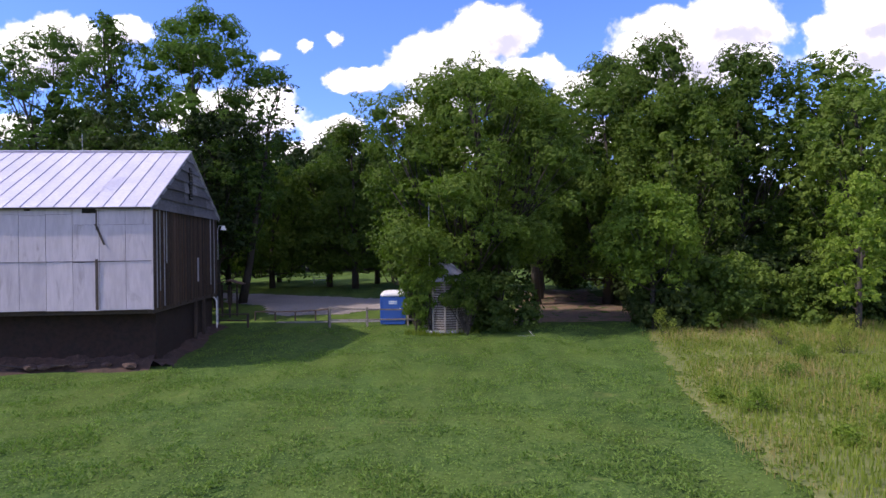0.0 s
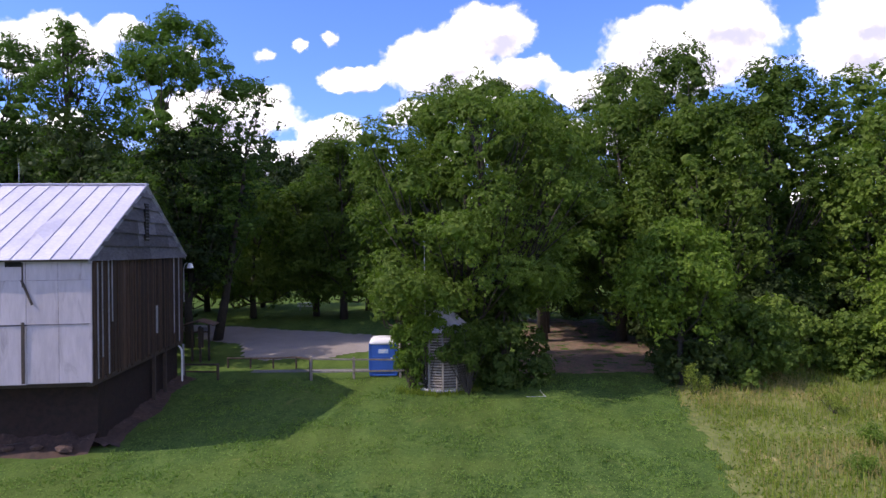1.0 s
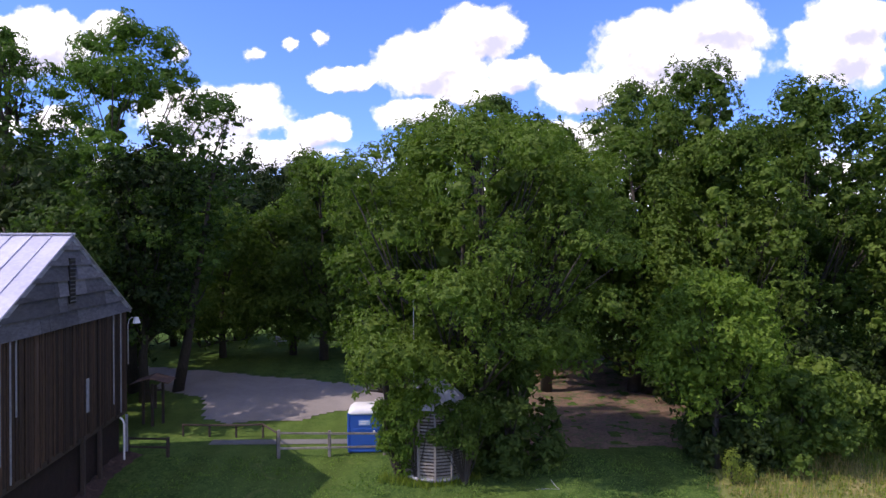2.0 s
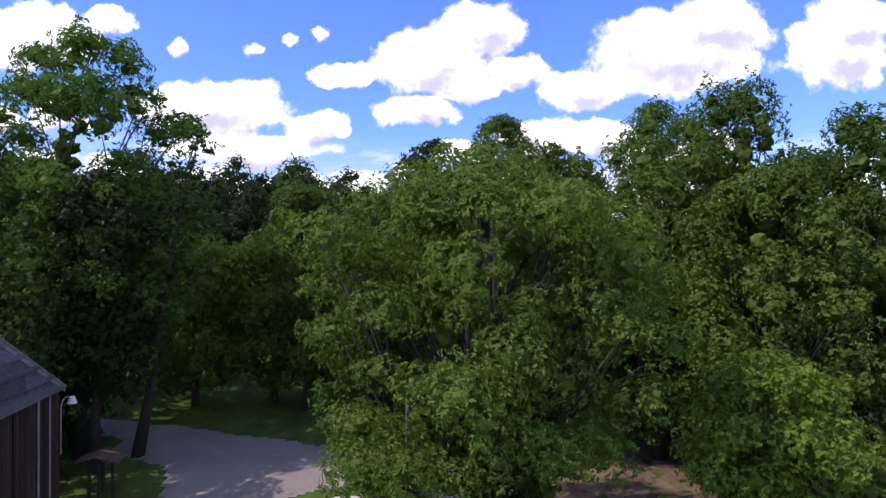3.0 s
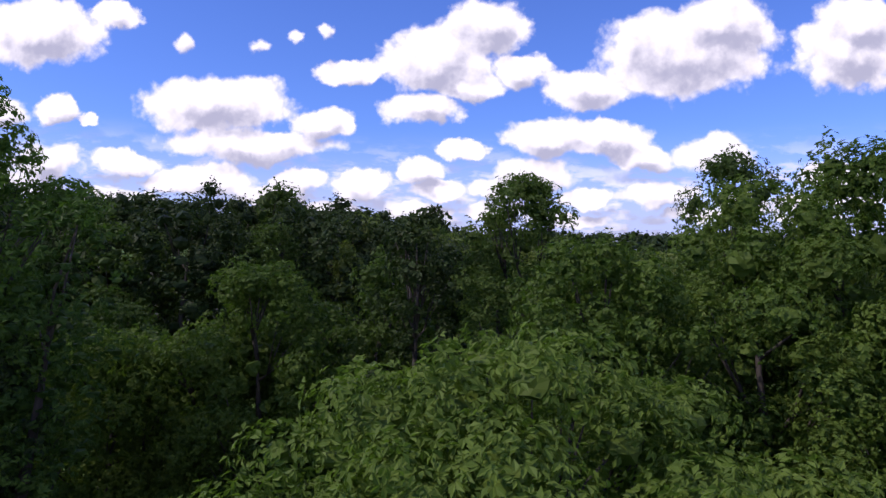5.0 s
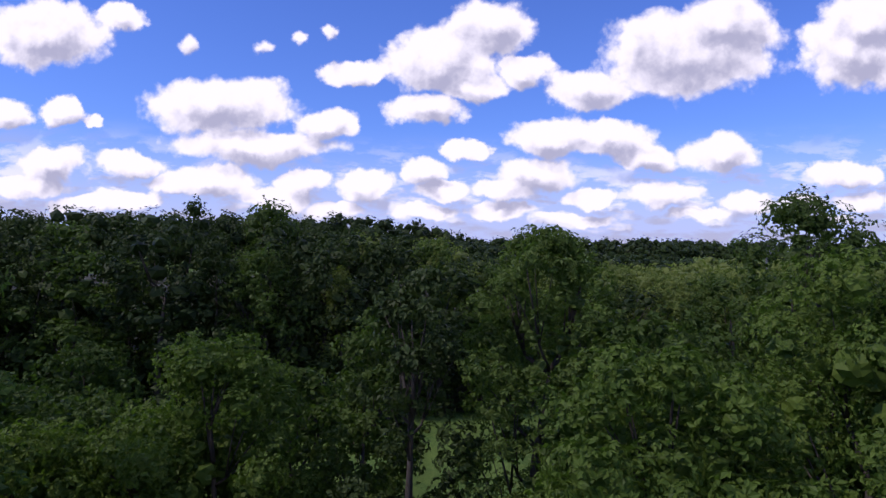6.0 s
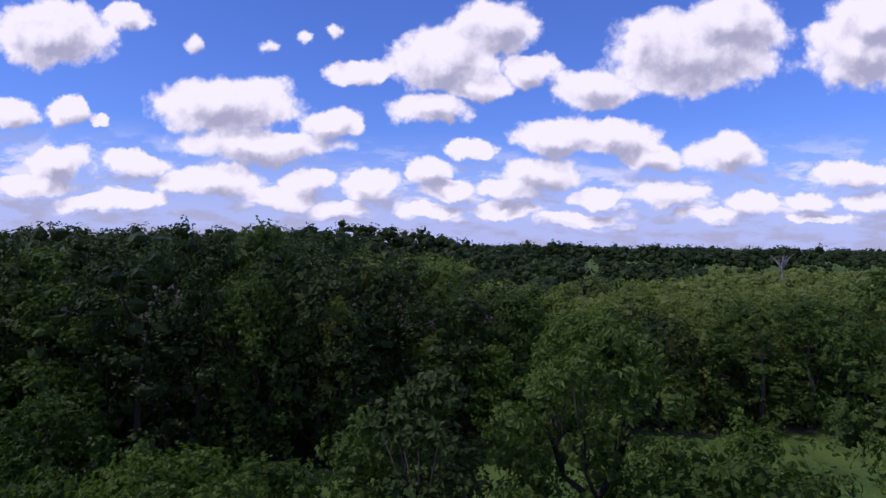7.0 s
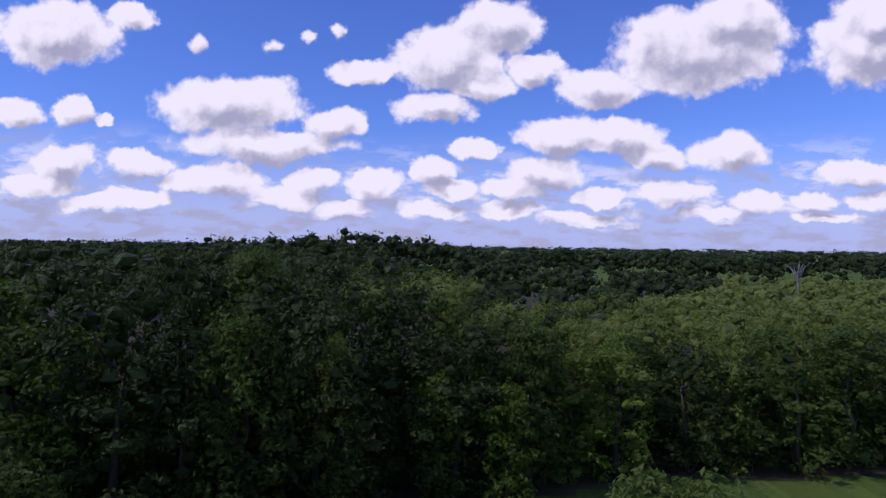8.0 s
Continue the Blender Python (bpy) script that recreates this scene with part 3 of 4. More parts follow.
tree(35, -18.4, 67.2, 14.2, 5.4, 3.2, "round", LEAF_MID, 21800, 0.23, "spreading green tree beside the gravel lot")
tree(36, -12.8, 68.4, 14.8, 5.0, 3.2, "round", LEAF_MID, 19200, 0.23, "round green tree with a short trunk")
tree(37, -7.0, 75.9, 6.6, 2.0, 2.4, "airy", LEAF_BRIGHT, 1800, 0.30, "small light-green tree with several stems", stems=2)
tree(38, 12.6, 73.4, 17.8, 3.6, 0.9, "round", LEAF_MID, 22900, 0.20, "green tree standing on the back lawn")
tree(39, 16.8, 68.8, 25.0, 5.0, 2.5, "round", LEAF_DARK, 28500, 0.19, "tall broad tree on the back lawn")
tree(40, -31.0, 93.7, 13.4, 5.0, 2.0, "round", LEAF_DARK, 4800, 0.39, "low round tree in front of the forest")
tree(41, -25.0, 73.2, 15.0, 5.6, 2.6, "round", LEAF_DARK, 5900, 0.35, "dark broad tree beyond the gravel lot")
tree(42, 9.0, 68.6, 16.0, 4.6, 1.6, "round", LEAF_WOOD_SHADED, 10800, 0.27, "dark tree at the back of the clearing")
tree(43, -20.5, 77.4, 13.0, 4.8, 2.6, "round", LEAF_DARK, 4800, 0.35, "dark round tree on the back lawn")
tree(44, -8.5, 73.4, 15.5, 4.2, 3.4, "round", LEAF_DARK, 7300, 0.31, "dark green tree on the back lawn")
# two trees added behind the barn, mostly hidden, to shade the yard
tree(45, -21.6, 49.5, 14.0, 3.8, 1.6, "round", LEAF_DARK, 6000, 0.32, "leafy tree added behind the barn to shade the yard")
tree(46, -26.0, 51.7, 18.0, 4.4, 1.8, "round", LEAF_WOOD_SHADED, 4500, 0.38, "dark leafy tree added behind the barn for shade")
# the tall locusts by the barn
tree(51, -21.6, 57.6, 26.4, 6.1, 5.5, "tall_locust", LEAF_LOCUST, 40000, 0.27, "tall airy locust tree with bare dark limbs")
tree(52, -18.4, 57.7, 20.8, 3.5, 8.0, "tall_locust", LEAF_LOCUST, 4200, 0.27, "slim locust tree leaning over the lot", (3.4, -1.0))
tree(53, -28.6, 55.5, 25.2, 3.4, 5.5, "tall_locust", LEAF_LOCUST, 14000, 0.27, "tall open locust tree behind the barn")
tree(54, -35.4, 57.5, 25.0, 5.6, 5.5, "tall_locust", LEAF_LOCUST, 18000, 0.28, "tall open locust tree with layered sprays")
tree(55, -34.0, 59.0, 14.5, 5.6, 1.8, "round", LEAF_WOOD_SHADED, 4200, 0.45, "dark dense tree behind the barn")
tree(56, -36.0, 64.0, 17.8, 6.2, 1.8, "round", LEAF_WOOD_SHADED, 2900, 0.55, "dark dense tree in the thicket behind the barn")
tree(57, -39.5, 61.4, 18.0, 6.2, 1.8, "round", LEAF_WOOD_SHADED, 2700, 0.55, "dark broad tree in the thicket behind the barn")
tree(60, -32.0, 55.7, 17.5, 5.0, 3.0, "round", LEAF_DARK, 4800, 0.38, "dark leafy tree added behind the barn to shade the yard")
tree(58, -19.6, 55.4, 17.5, 4.2, 5.2, "round", LEAF_WOOD_SHADED, 8700, 0.28, "young dark leafy tree beside the barn's end")
tree(65, -38.0, 70.0, 18.5, 5.0, 3.0, "round", LEAF_WOOD_SHADED, 7800, 0.33, "dark leafy tree behind the drive")
# the wood on the meadow side, its inner shade put into dark leaf colour
tree(61, 26.5, 63.5, 20.5, 6.0, 1.5, "round", LEAF_WOOD_SHADED, 2200, 0.57, "dark tree deep in the wood")
tree(62, 36.5, 62.4, 20.5, 6.0, 1.5, "round", LEAF_WOOD_SHADED, 2000, 0.57, "dark tree deep in the wood")
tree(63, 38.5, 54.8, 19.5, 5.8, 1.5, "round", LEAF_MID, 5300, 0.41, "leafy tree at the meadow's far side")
tree(64, 19.0, 66, 17.0, 5.2, 1.0, "round", LEAF_WOOD_SHADED, 2200, 0.55, "dark tree in the wood's undergrowth")
# the trees that stand out of the forest's edge
tree(91, -20.7, 110.8, 21.6, 5.6, 1.5, "round", LEAF_DARK, 9000, 0.34, "broad green tree bulging from the forest edge")
tree(92, -12.6, 114.4, 19.2, 3.0, 1.5, "round", LEAF_PALE, 4500, 0.34, "slim pale tree at the forest edge")
tree(93, -2.6, 119.0, 15.2, 3.3, 1.0, "round", LEAF_MID, 4500, 0.34, "rounded green tree at the forest edge")
tree(94, 4.3, 117.2, 14.4, 3.1, 1.0, "round", LEAF_MID, 4500, 0.34, "low green tree at the forest edge")
tree(95, 30.0, 130.0, 17.0, 4.4, 1.0, "round", LEAF_PALE, 5500, 0.36, "pale round tree at the forest edge")
# shrubs between meadow and wood; undergrowth shade is put into the darkest leaf colour
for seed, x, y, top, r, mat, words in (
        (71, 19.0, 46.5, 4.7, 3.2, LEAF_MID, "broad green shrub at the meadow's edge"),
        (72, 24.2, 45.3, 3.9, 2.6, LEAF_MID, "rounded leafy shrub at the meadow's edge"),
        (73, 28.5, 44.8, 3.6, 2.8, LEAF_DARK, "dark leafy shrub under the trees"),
        (74, 16.6, 49.3, 5.5, 3.4, LEAF_WOOD_SHADED, "dark shrub in the shade of the wood"),
        (75, 21.5, 50.9, 5.5, 3.4, LEAF_WOOD_SHADED, "tall dark shrub in the shade of the wood"),
        (76, 27.0, 52.3, 5.0, 3.4, LEAF_WOOD_SHADED, "dark undergrowth shrub beneath tall trees"),
        (77, 33.5, 50.9, 5.0, 3.4, LEAF_WOOD_SHADED, "dark undergrowth shrub beneath tall trees"),
        (78, 17.0, 55.7, 4.5, 3.0, LEAF_WOOD_SHADED, "dark undergrowth shrub beside the clearing"),
        (79, -24.5, 59.6, 5.0, 3.2, LEAF_WOOD_SHADED, "dark undergrowth shrub behind the barn"),
        (80, -29.0, 55.5, 6.0, 3.4, LEAF_WOOD_SHADED, "dark undergrowth shrub behind the barn")):
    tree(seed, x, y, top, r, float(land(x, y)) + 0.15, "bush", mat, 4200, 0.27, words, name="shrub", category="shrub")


# ---------------------------------------------------------------- the forest beyond the back lawn
rng = np.random.default_rng(5)


def canopy(x, y):
    """Height of the tree tops: tall on the barn's side, lower over the meadow side, with a hump far off."""
    h = 27.0 - 8.5 * smoothstep(x, -30, 22)
    h = np.where(y < 117, h - 2.0, h)
    h = h + (26.3 - h) * smoothstep(y, 294, 321)
    return h + 6.0 * np.exp(-(((x + 10) / 75) ** 2) - ((y - 275) / 38) ** 2)


woods = []
tries = 0
while len(woods) < 900 and tries < 60000:
    tries += 1
    y = rng.uniform(95, 188)
    x = rng.uniform(-0.81, 0.81) * (y - 35)
    if y < np.interp(x, EDGE_X, EDGE_Y) + 2.5:
        continue
    gap = 4.8 if y < 158 else 5.4
    if all((x - a) ** 2 + (y - b) ** 2 > gap * gap for a, b in woods):
        woods.append((x, y))
woods.sort(key=lambda p: p[1] - np.interp(p[0], EDGE_X, EDGE_Y))
KINDS = ((LEAF_WOOD_SHADED, "forest tree with shade in its dark green leaves", "wood"), (LEAF_DARK, "full green forest tree", "wood"), (LEAF_WOOD_SHADED, "forest tree with shade in its dark green leaves", "wood"),
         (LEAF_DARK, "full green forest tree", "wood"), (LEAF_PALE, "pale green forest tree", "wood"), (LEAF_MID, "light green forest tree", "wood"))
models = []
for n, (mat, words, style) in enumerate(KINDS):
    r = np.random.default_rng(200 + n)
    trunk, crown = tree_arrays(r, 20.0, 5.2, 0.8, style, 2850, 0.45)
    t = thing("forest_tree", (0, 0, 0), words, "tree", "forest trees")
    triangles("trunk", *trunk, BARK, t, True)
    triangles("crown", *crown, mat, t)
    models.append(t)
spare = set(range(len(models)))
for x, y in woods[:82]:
    # darker kinds to the left: the cloud shadow there is put into leaf colour
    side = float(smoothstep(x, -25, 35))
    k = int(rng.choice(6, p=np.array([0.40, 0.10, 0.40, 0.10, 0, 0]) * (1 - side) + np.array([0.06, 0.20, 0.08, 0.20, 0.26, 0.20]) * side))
    z = float(land(x, y))
    high = float(canopy(x, y)) * rng.uniform(0.74, 1.07) - z
    wide = rng.uniform(0.75, 1.3) * (0.75 + 0.25 * high / 20)
    m = Matrix.Translation((x, y, z)) @ pose(0, 0, 0, 0, 0, rng.uniform(0, 360)) @ Matrix.Diagonal((wide, wide, high / 20, 1))
    if k in spare:
        spare.discard(k)
        models[k].matrix_world = m
    else:
        kept = models[k].matrix_world.copy()
        models[k].matrix_world = Matrix.Identity(4)
        copy_thing(models[k], m)
        models[k].matrix_world = kept
for k in spare:
    models[k].matrix_world = Matrix.Translation((40 + 9 * k, 143, float(land(40 + 9 * k, 143))))


def far_woods(name, spots, mats_words, leaf, per, seed, broad=1.0):
    """Many distant crowns as one sheet of stuff."""
    r = np.random.default_rng(seed)
    C, R = [], []
    for x, y in spots:
        top = float(canopy(x, y)) * r.uniform(0.86, 1.06)
        wide = r.uniform(3.8, 6.0) * broad
        for n in range(4):
            a, q = r.uniform(0, 6.28), np.sqrt(r.uniform(0, 1)) * wide * 0.75
            s = wide * r.uniform(0.42, 0.65)
            C.append((x + q * np.cos(a), y + q * np.sin(a), top - s * 0.8 / broad - (q / wide) ** 2 * 5.5))
            R.append((s, s, s * 0.8 / broad))
    C, R = np.array(C), np.array(R)
    made = joined([leaves(r, C, R, np.full(len(C), per), leaf, up=0.1, inner=0.7), heart(r, C, R * 0.72, 1)])
    ob = triangles(name, *made, mats_words[0])
    return tagged(ob, mats_words[1], "forest", kind="stuff")


mid = woods[82:]
# crowns on the shaded left and sunlit right differ by leaf colour
far_woods("forest_canopy", [p for p in mid if p[0] + 20 * math.sin(p[1] * 0.54) < 0], (LEAF_WOOD_SHADED, "forest tree crowns coloured dark green for shade"), 0.7, 40, 6)
far_woods("forest_canopy", [p for p in mid if p[0] + 20 * math.sin(p[1] * 0.54) >= 0], (LEAF_PALE, "light green tree crowns of the forest"), 0.7, 40, 7)
beyond = []
for _ in range(1500):
    y = math.sqrt(rng.uniform(182**2, 392**2))
    x = rng.uniform(-0.81, 0.81) * (y - 35)
    beyond.append((x, y))
# left and far woods take the shade-darkened leaves, the right the pale ones
dark_far = [p for p in beyond if p[1] > 305 or p[0] < 30 + 0.64 * (p[1] - 182)]
pale_far = [p for p in beyond if not (p[1] > 305 or p[0] < 30 + 0.64 * (p[1] - 182))]
far_woods("distant_woods", dark_far, (LEAF_WOOD_SHADED, "dark distant woods at the horizon"), 1.4, 5, 8)
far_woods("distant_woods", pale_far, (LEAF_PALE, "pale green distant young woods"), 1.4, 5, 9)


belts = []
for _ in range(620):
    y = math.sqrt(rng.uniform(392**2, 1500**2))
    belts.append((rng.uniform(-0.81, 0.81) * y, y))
far_woods("distant_woods", belts, (LEAF_WOOD_SHADED, "low dark woods on the horizon"), 2.2, 4, 10, 3.0)


# ---------------------------------------------------------------- grass
def blades(name, rng, X, Y, tall, wide, mat, label, bend=0.35):
    """Grass blades: one bent blade of three triangles at each place."""
    n = len(X)
    Z = land(X, Y)
    a = rng.uniform(0, 6.28, n)
    side = np.stack([np.cos(a), np.sin(a), 0 * a], 1)
    tip = np.stack([-np.sin(a), np.cos(a), 0 * a], 1) * (tall * bend * rng.uniform(0.2, 1.4, n))[:, None]
    P = np.stack([X, Y, Z], 1)
    w = (wide * rng.uniform(0.6, 1.3, n))[:, None]
    up = np.array([0, 0, 1.0])
    V = np.stack([P - side * w, P + side * w, P + tip * 0.35 + up * (tall * 0.6)[:, None] + side * w * 0.8,
                  P + tip * 0.35 + up * (tall * 0.6)[:, None] - side * w * 0.8, P + tip + up * tall[:, None]], 1).reshape(-1, 3)
    k = 5 * np.arange(n)[:, None]
    F = np.concatenate([k + [0, 1, 2], k + [0, 2, 3], k + [3, 2, 4]], 1).reshape(-1, 3)
    return tagged(triangles(name, V, F, mat), label, "grass", kind="stuff")


def field(rng, n, y0, y1, x0, x1, power=1.0):
    """Places, thicker towards y0."""
    Y = y0 + (y1 - y0) * rng.uniform(0, 1, n) ** power
    return rng.uniform(x0, x1, n), Y


def meadow_edge(y):
    return np.interp(y, (10.9, 16.3, 19.6, 25, 29.4, 36.5, 42.4, 45.7), (8.7, 8.9, 8.8, 9.3, 10.0, 11.2, 12.2, 13.4))


rng = np.random.default_rng(21)
X, Y = field(rng, 150000, 11.4, 45.2, -24, 12, 1.9)
keep = (X < meadow_edge(Y)) & (np.abs(X) < 0.735 * Y + 2) & ~((X < -14) & (Y > 32.4 + 0.117 * (X + 14.5)))
X, Y = X[keep], Y[keep]
patch = np.array([noise.noise(Vector((x * 0.45, y * 0.45, 0.0))) + 0.6 * noise.noise(Vector((x * 1.6, y * 1.6, 4.0))) for x, y in zip(X, Y)])
thick = patch + 0.5 * rng.normal(size=len(X)) > -0.35
X, Y, patch = X[thick], Y[thick], patch[thick]
tuft = patch > 0.12
spots = np.stack([X, Y, land(X, Y) + 0.02], 1)
flat_leaves = leaves(rng, spots[~tuft], np.full(((~tuft).sum(), 3), 0.03), np.ones((~tuft).sum(), int), 0.075, up=0.9, out=0.2, droop=-0.25, slim=0.6)
raised_by = np.clip(patch[tuft], 0.1, 0.7)[:, None] * np.array([0.0, 0.0, 0.10])
tall_leaves = leaves(rng, spots[tuft] + raised_by, np.full((tuft.sum(), 3), 0.05), np.ones(tuft.sum(), int), 0.16, up=0.15, out=0.4, droop=-0.9, slim=0.3)
tagged(triangles("lawn_grass", *joined([flat_leaves, tall_leaves]), BLADE), "short mown lawn grass and clover", "grass", kind="stuff")

X, Y = field(rng, 80000, 14.1, 48, 8, 43, 1.15)
keep = (X > meadow_edge(Y) + rng.uniform(-0.5, 0.7, len(X))) 
X, Y = X[keep], Y[keep]
patch = np.array([noise.noise(Vector((x * 0.22, y * 0.22, 7.0))) for x, y in zip(X, Y)])
gap = np.exp(-((Y - 35.3) / 1.2) ** 2) * smoothstep(26 - X, 0, 5)
dry = patch + 0.35 * rng.normal(size=len(X)) + 0.5 * (Y > 39.2) * (X < 20) + 0.30 * (Y < 21) * np.exp(-((X - meadow_edge(Y) - 0.5) / 0.9) ** 2) + 0.75 * np.exp(-((Y - 31.3) / 1.7) ** 2 - ((X - 14.8) / 2.4) ** 2) - 0.8 * gap > 0.24
tall = (0.22 + 0.38 * rng.uniform(0, 1, len(X)) ** 1.5 + 0.35 * np.clip(patch + 0.1, -0.2, 1)) * np.clip((X - meadow_edge(Y)) / 1.0, 0.55, 1) * (1 - 0.72 * gap)
herb = patch > -0.25
H = np.stack([X, Y, land(X, Y) + rng.uniform(0.02, 0.5, len(X)) * np.clip(tall * 1.2, 0.1, 0.8)], 1)[herb][:34000]
V, F = leaves(rng, H, np.full((len(H), 3), 0.09), np.full(len(H), 1), 0.17, up=0.5, out=0.5, droop=-0.1, slim=0.4)
tagged(triangles("meadow_herbs", V, F, HERB), "low green herbs filling the meadow", "herbs", kind="stuff")
blades("meadow_grass", rng, X[~dry], Y[~dry], tall[~dry], np.full((~dry).sum(), 0.016), MEADOW, "tall green meadow grass")
blades("dry_grass", rng, X[dry], Y[dry], tall[dry] * 0.9, np.full(dry.sum(), 0.012), STRAW, "tall dry straw-coloured grass")
# weeds that stand out of the meadow
for x, y, h, r in ((11.2, 24.8, 1.0, 0.9), (10.4, 26.4, 0.5, 0.5), (16.6, 26.9, 0.9, 0.9), (15.2, 30.7, 0.6, 0.7), (12.9, 41.6, 1.5, 0.6), (18.4, 38.1, 1.3, 1.4),
                     (20.6, 35.9, 1.4, 1.2), (22.5, 38.9, 1.5, 1.5), (14.2, 22.3, 0.6, 0.7), (12.0, 20.9, 0.5, 0.5), (24.0, 33.7, 1.3, 1.3), (17.5, 33.7, 0.8, 0.9), (26.5, 37.5, 1.5, 1.3)):
    t = thing("weed_plant", (x, y, float(land(x, y))), "bushy green weed among the meadow grass" if h < 1.2 else "tall leafy weed clump in the meadow", "weed", "weeds in the meadow")
    k = 16
    C = np.stack([rng.normal(0, r * 0.38, k), rng.normal(0, r * 0.38, k), rng.uniform(0.1, 1.0, k) * (h - 0.2)], 1)
    C[:, :2] *= (1.15 - 0.6 * C[:, 2:] / h)
    R = np.full((k, 3), 0.30) * np.array([1, 1, 1.25]) * rng.uniform(0.7, 1.2, (k, 1))
    triangles("leaf_clump", *leaves(rng, C, R, np.full(k, 60), 0.12, slim=0.35, droop=-0.2), HERB if h > 1.2 else LEAF_BRIGHT, t)
    triangles("stem", *joined([tube(np.array([[0, 0, -0.05], q * [0.6, 0.6, 0.6], q]), np.array([0.012, 0.009, 0.005]), 4) for q in C]), BARK, t)


# ---------------------------------------------------------------- the barn
BARN = Vector((-14.52, 32.81, 0.0))
ALONG = Vector((-0.1158, 0.9933, 0.0))     # along the gable end, away from the lawn
LENGTH, DEEP = 33.0, 12.96                # along the white front; along the gable
EAVE, RIDGE, FLOOR = 7.5, 11.0, 2.38
barn = thing("barn", BARN, "weathered old barn with white front and metal roof", "barn", turn=math.degrees(math.atan2(-ALONG.x, ALONG.y)))
# in the barn's own frame: y runs along the gable, -x along the front
rb = random.Random(4)


def roof_z(y, lift=0.0):
    return RIDGE - abs(y - DEEP / 2) * (RIDGE - EAVE) / (DEEP / 2) + lift


# timber body just behind the siding, with the gables
bm = bmesh.new()
prof = [(0.09, FLOOR), (DEEP - 0.09, FLOOR), (DEEP - 0.09, EAVE - 0.10), (DEEP / 2, RIDGE - 0.12), (0.09, EAVE - 0.10)]
ends = [[bm.verts.new((x, y, z)) for y, z in prof] for x in (-0.09, -LENGTH)]
bm.faces.new(ends[0])
bm.faces.new(ends[1][::-1])
for i in range(5):
    j = (i + 1) % 5
    bm.faces.new((ends[0][j], ends[0][i], ends[1][i], ends[1][j]))
part("timber_body", bm, DARK_HOLE, barn, "dark timber behind the siding")

# vertical boards on the gable end
shared = {}
y, n = 0.02, 0
while y < DEEP - 0.1:
    wide = rb.choice((0.13, 0.16, 0.20, 0.24))
    long = rb.choice((0, 0, 0, 1))
    if (wide, long) not in shared:
        shared[wide, long] = None
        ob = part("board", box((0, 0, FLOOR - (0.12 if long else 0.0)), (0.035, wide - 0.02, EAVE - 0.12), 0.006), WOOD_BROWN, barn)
        shared[wide, long] = ob.data
    else:
        ob = new("board", shared[wide, long])
        ob.parent = barn
    ob.matrix_basis = pose(-0.085 + rb.uniform(0, 0.035), y, rb.uniform(-0.05, 0.02), rb.uniform(-0.25, 0.25), 0, rb.uniform(-3, 3))
    y += wide + rb.choice((0.0, 0.005, 0.015, 0.035))
# pale battens and a pale patch board: sunlit gaps put into board colour
for y, z0, z1, w in ((0.68, FLOOR, 7.2, 0.04), (1.14, 3.2, 7.3, 0.04), (1.8, FLOOR, 7.3, 0.048), (2.18, 4.6, 7.3, 0.04), (10.99, 3.0, 7.3, 0.064), (11.92, FLOOR, 7.3, 0.056), (7.94, 3.35, 4.8, 0.224)):
    part("batten", box((-0.02, y, z0), (0.03, y + w, z1), 0.004), WOOD_GREY, barn, "pale batten in the colour of a sunlit gap")

# grey clapboards in the gable's triangle
rows = 6
for k in range(rows):
    z0 = EAVE - 0.22 + k * 0.62
    z1 = z0 + 0.66
    if z0 > RIDGE - 0.3:
        break
    half0 = (RIDGE - z0) / (RIDGE - EAVE) * DEEP / 2 + (0.35 if k == 0 else 0.0)
    half1 = max((RIDGE - min(z1, RIDGE - 0.02)) / (RIDGE - EAVE) * DEEP / 2, 0.05)
    half0 = min(half0, DEEP / 2 + 0.2)
    half1 = min(half1, DEEP / 2 + 0.2)
    cuts = [-1.0] + sorted(rb.uniform(-0.8, 0.8) for _ in range(3 if k < 3 else 1)) + [1.0]
    for a, b in zip(cuts, cuts[1:]):
        bm = bmesh.new()
        lo = [DEEP / 2 + half0 * a, DEEP / 2 + half0 * b]
        if a > -1.0:
            lo[0] = hi0 = DEEP / 2 + half1 * a
        else:
            hi0 = DEEP / 2 - half1
        if b < 1.0:
            lo[1] = hi1 = DEEP / 2 + half1 * b
        else:
            hi1 = DEEP / 2 + half1
        zt = min(z1, RIDGE - 0.02)
        sag = rb.uniform(-0.02, 0.02)
        f0 = [(0.10, lo[0] + 0.01, z0 + sag), (0.10, lo[1] - 0.01, z0 - sag), (0.015, hi1 - 0.008, zt), (0.015, hi0 + 0.008, zt)]
        front = [bm.verts.new(c) for c in f0]
        rear = [bm.verts.new((c[0] - 0.05, c[1], c[2])) for c in f0]
        bm.faces.new(front)
        bm.faces.new(rear[::-1])
        for i in range(4):
            j = (i + 1) % 4
            bm.faces.new((front[j], front[i], rear[i], rear[j]))
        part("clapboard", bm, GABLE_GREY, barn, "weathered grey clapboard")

# the louvred slot under the ridge
vent = part("louvre", box((0.02, DEEP / 2 - 0.36, 8.2), (0.125, DEEP / 2 + 0.16, 10.05), 0.01), DARK_HOLE, barn, "dark louvred slot in the gable")
for k in range(11):
    bm = box((-0.012, -0.25, -0.03), (0.012, 0.25, 0.03), 0.004)
    slat = part("slat", bm, GABLE_GREY, vent)
    slat.matrix_basis = pose(0.13, DEEP / 2 - 0.10, 8.3 + k * 0.165, 0, 40, 0)

# white sheets on the front, two rows, and a strip below the eave
SHEET_W = 1.235
cols = int(LENGTH / SHEET_W)
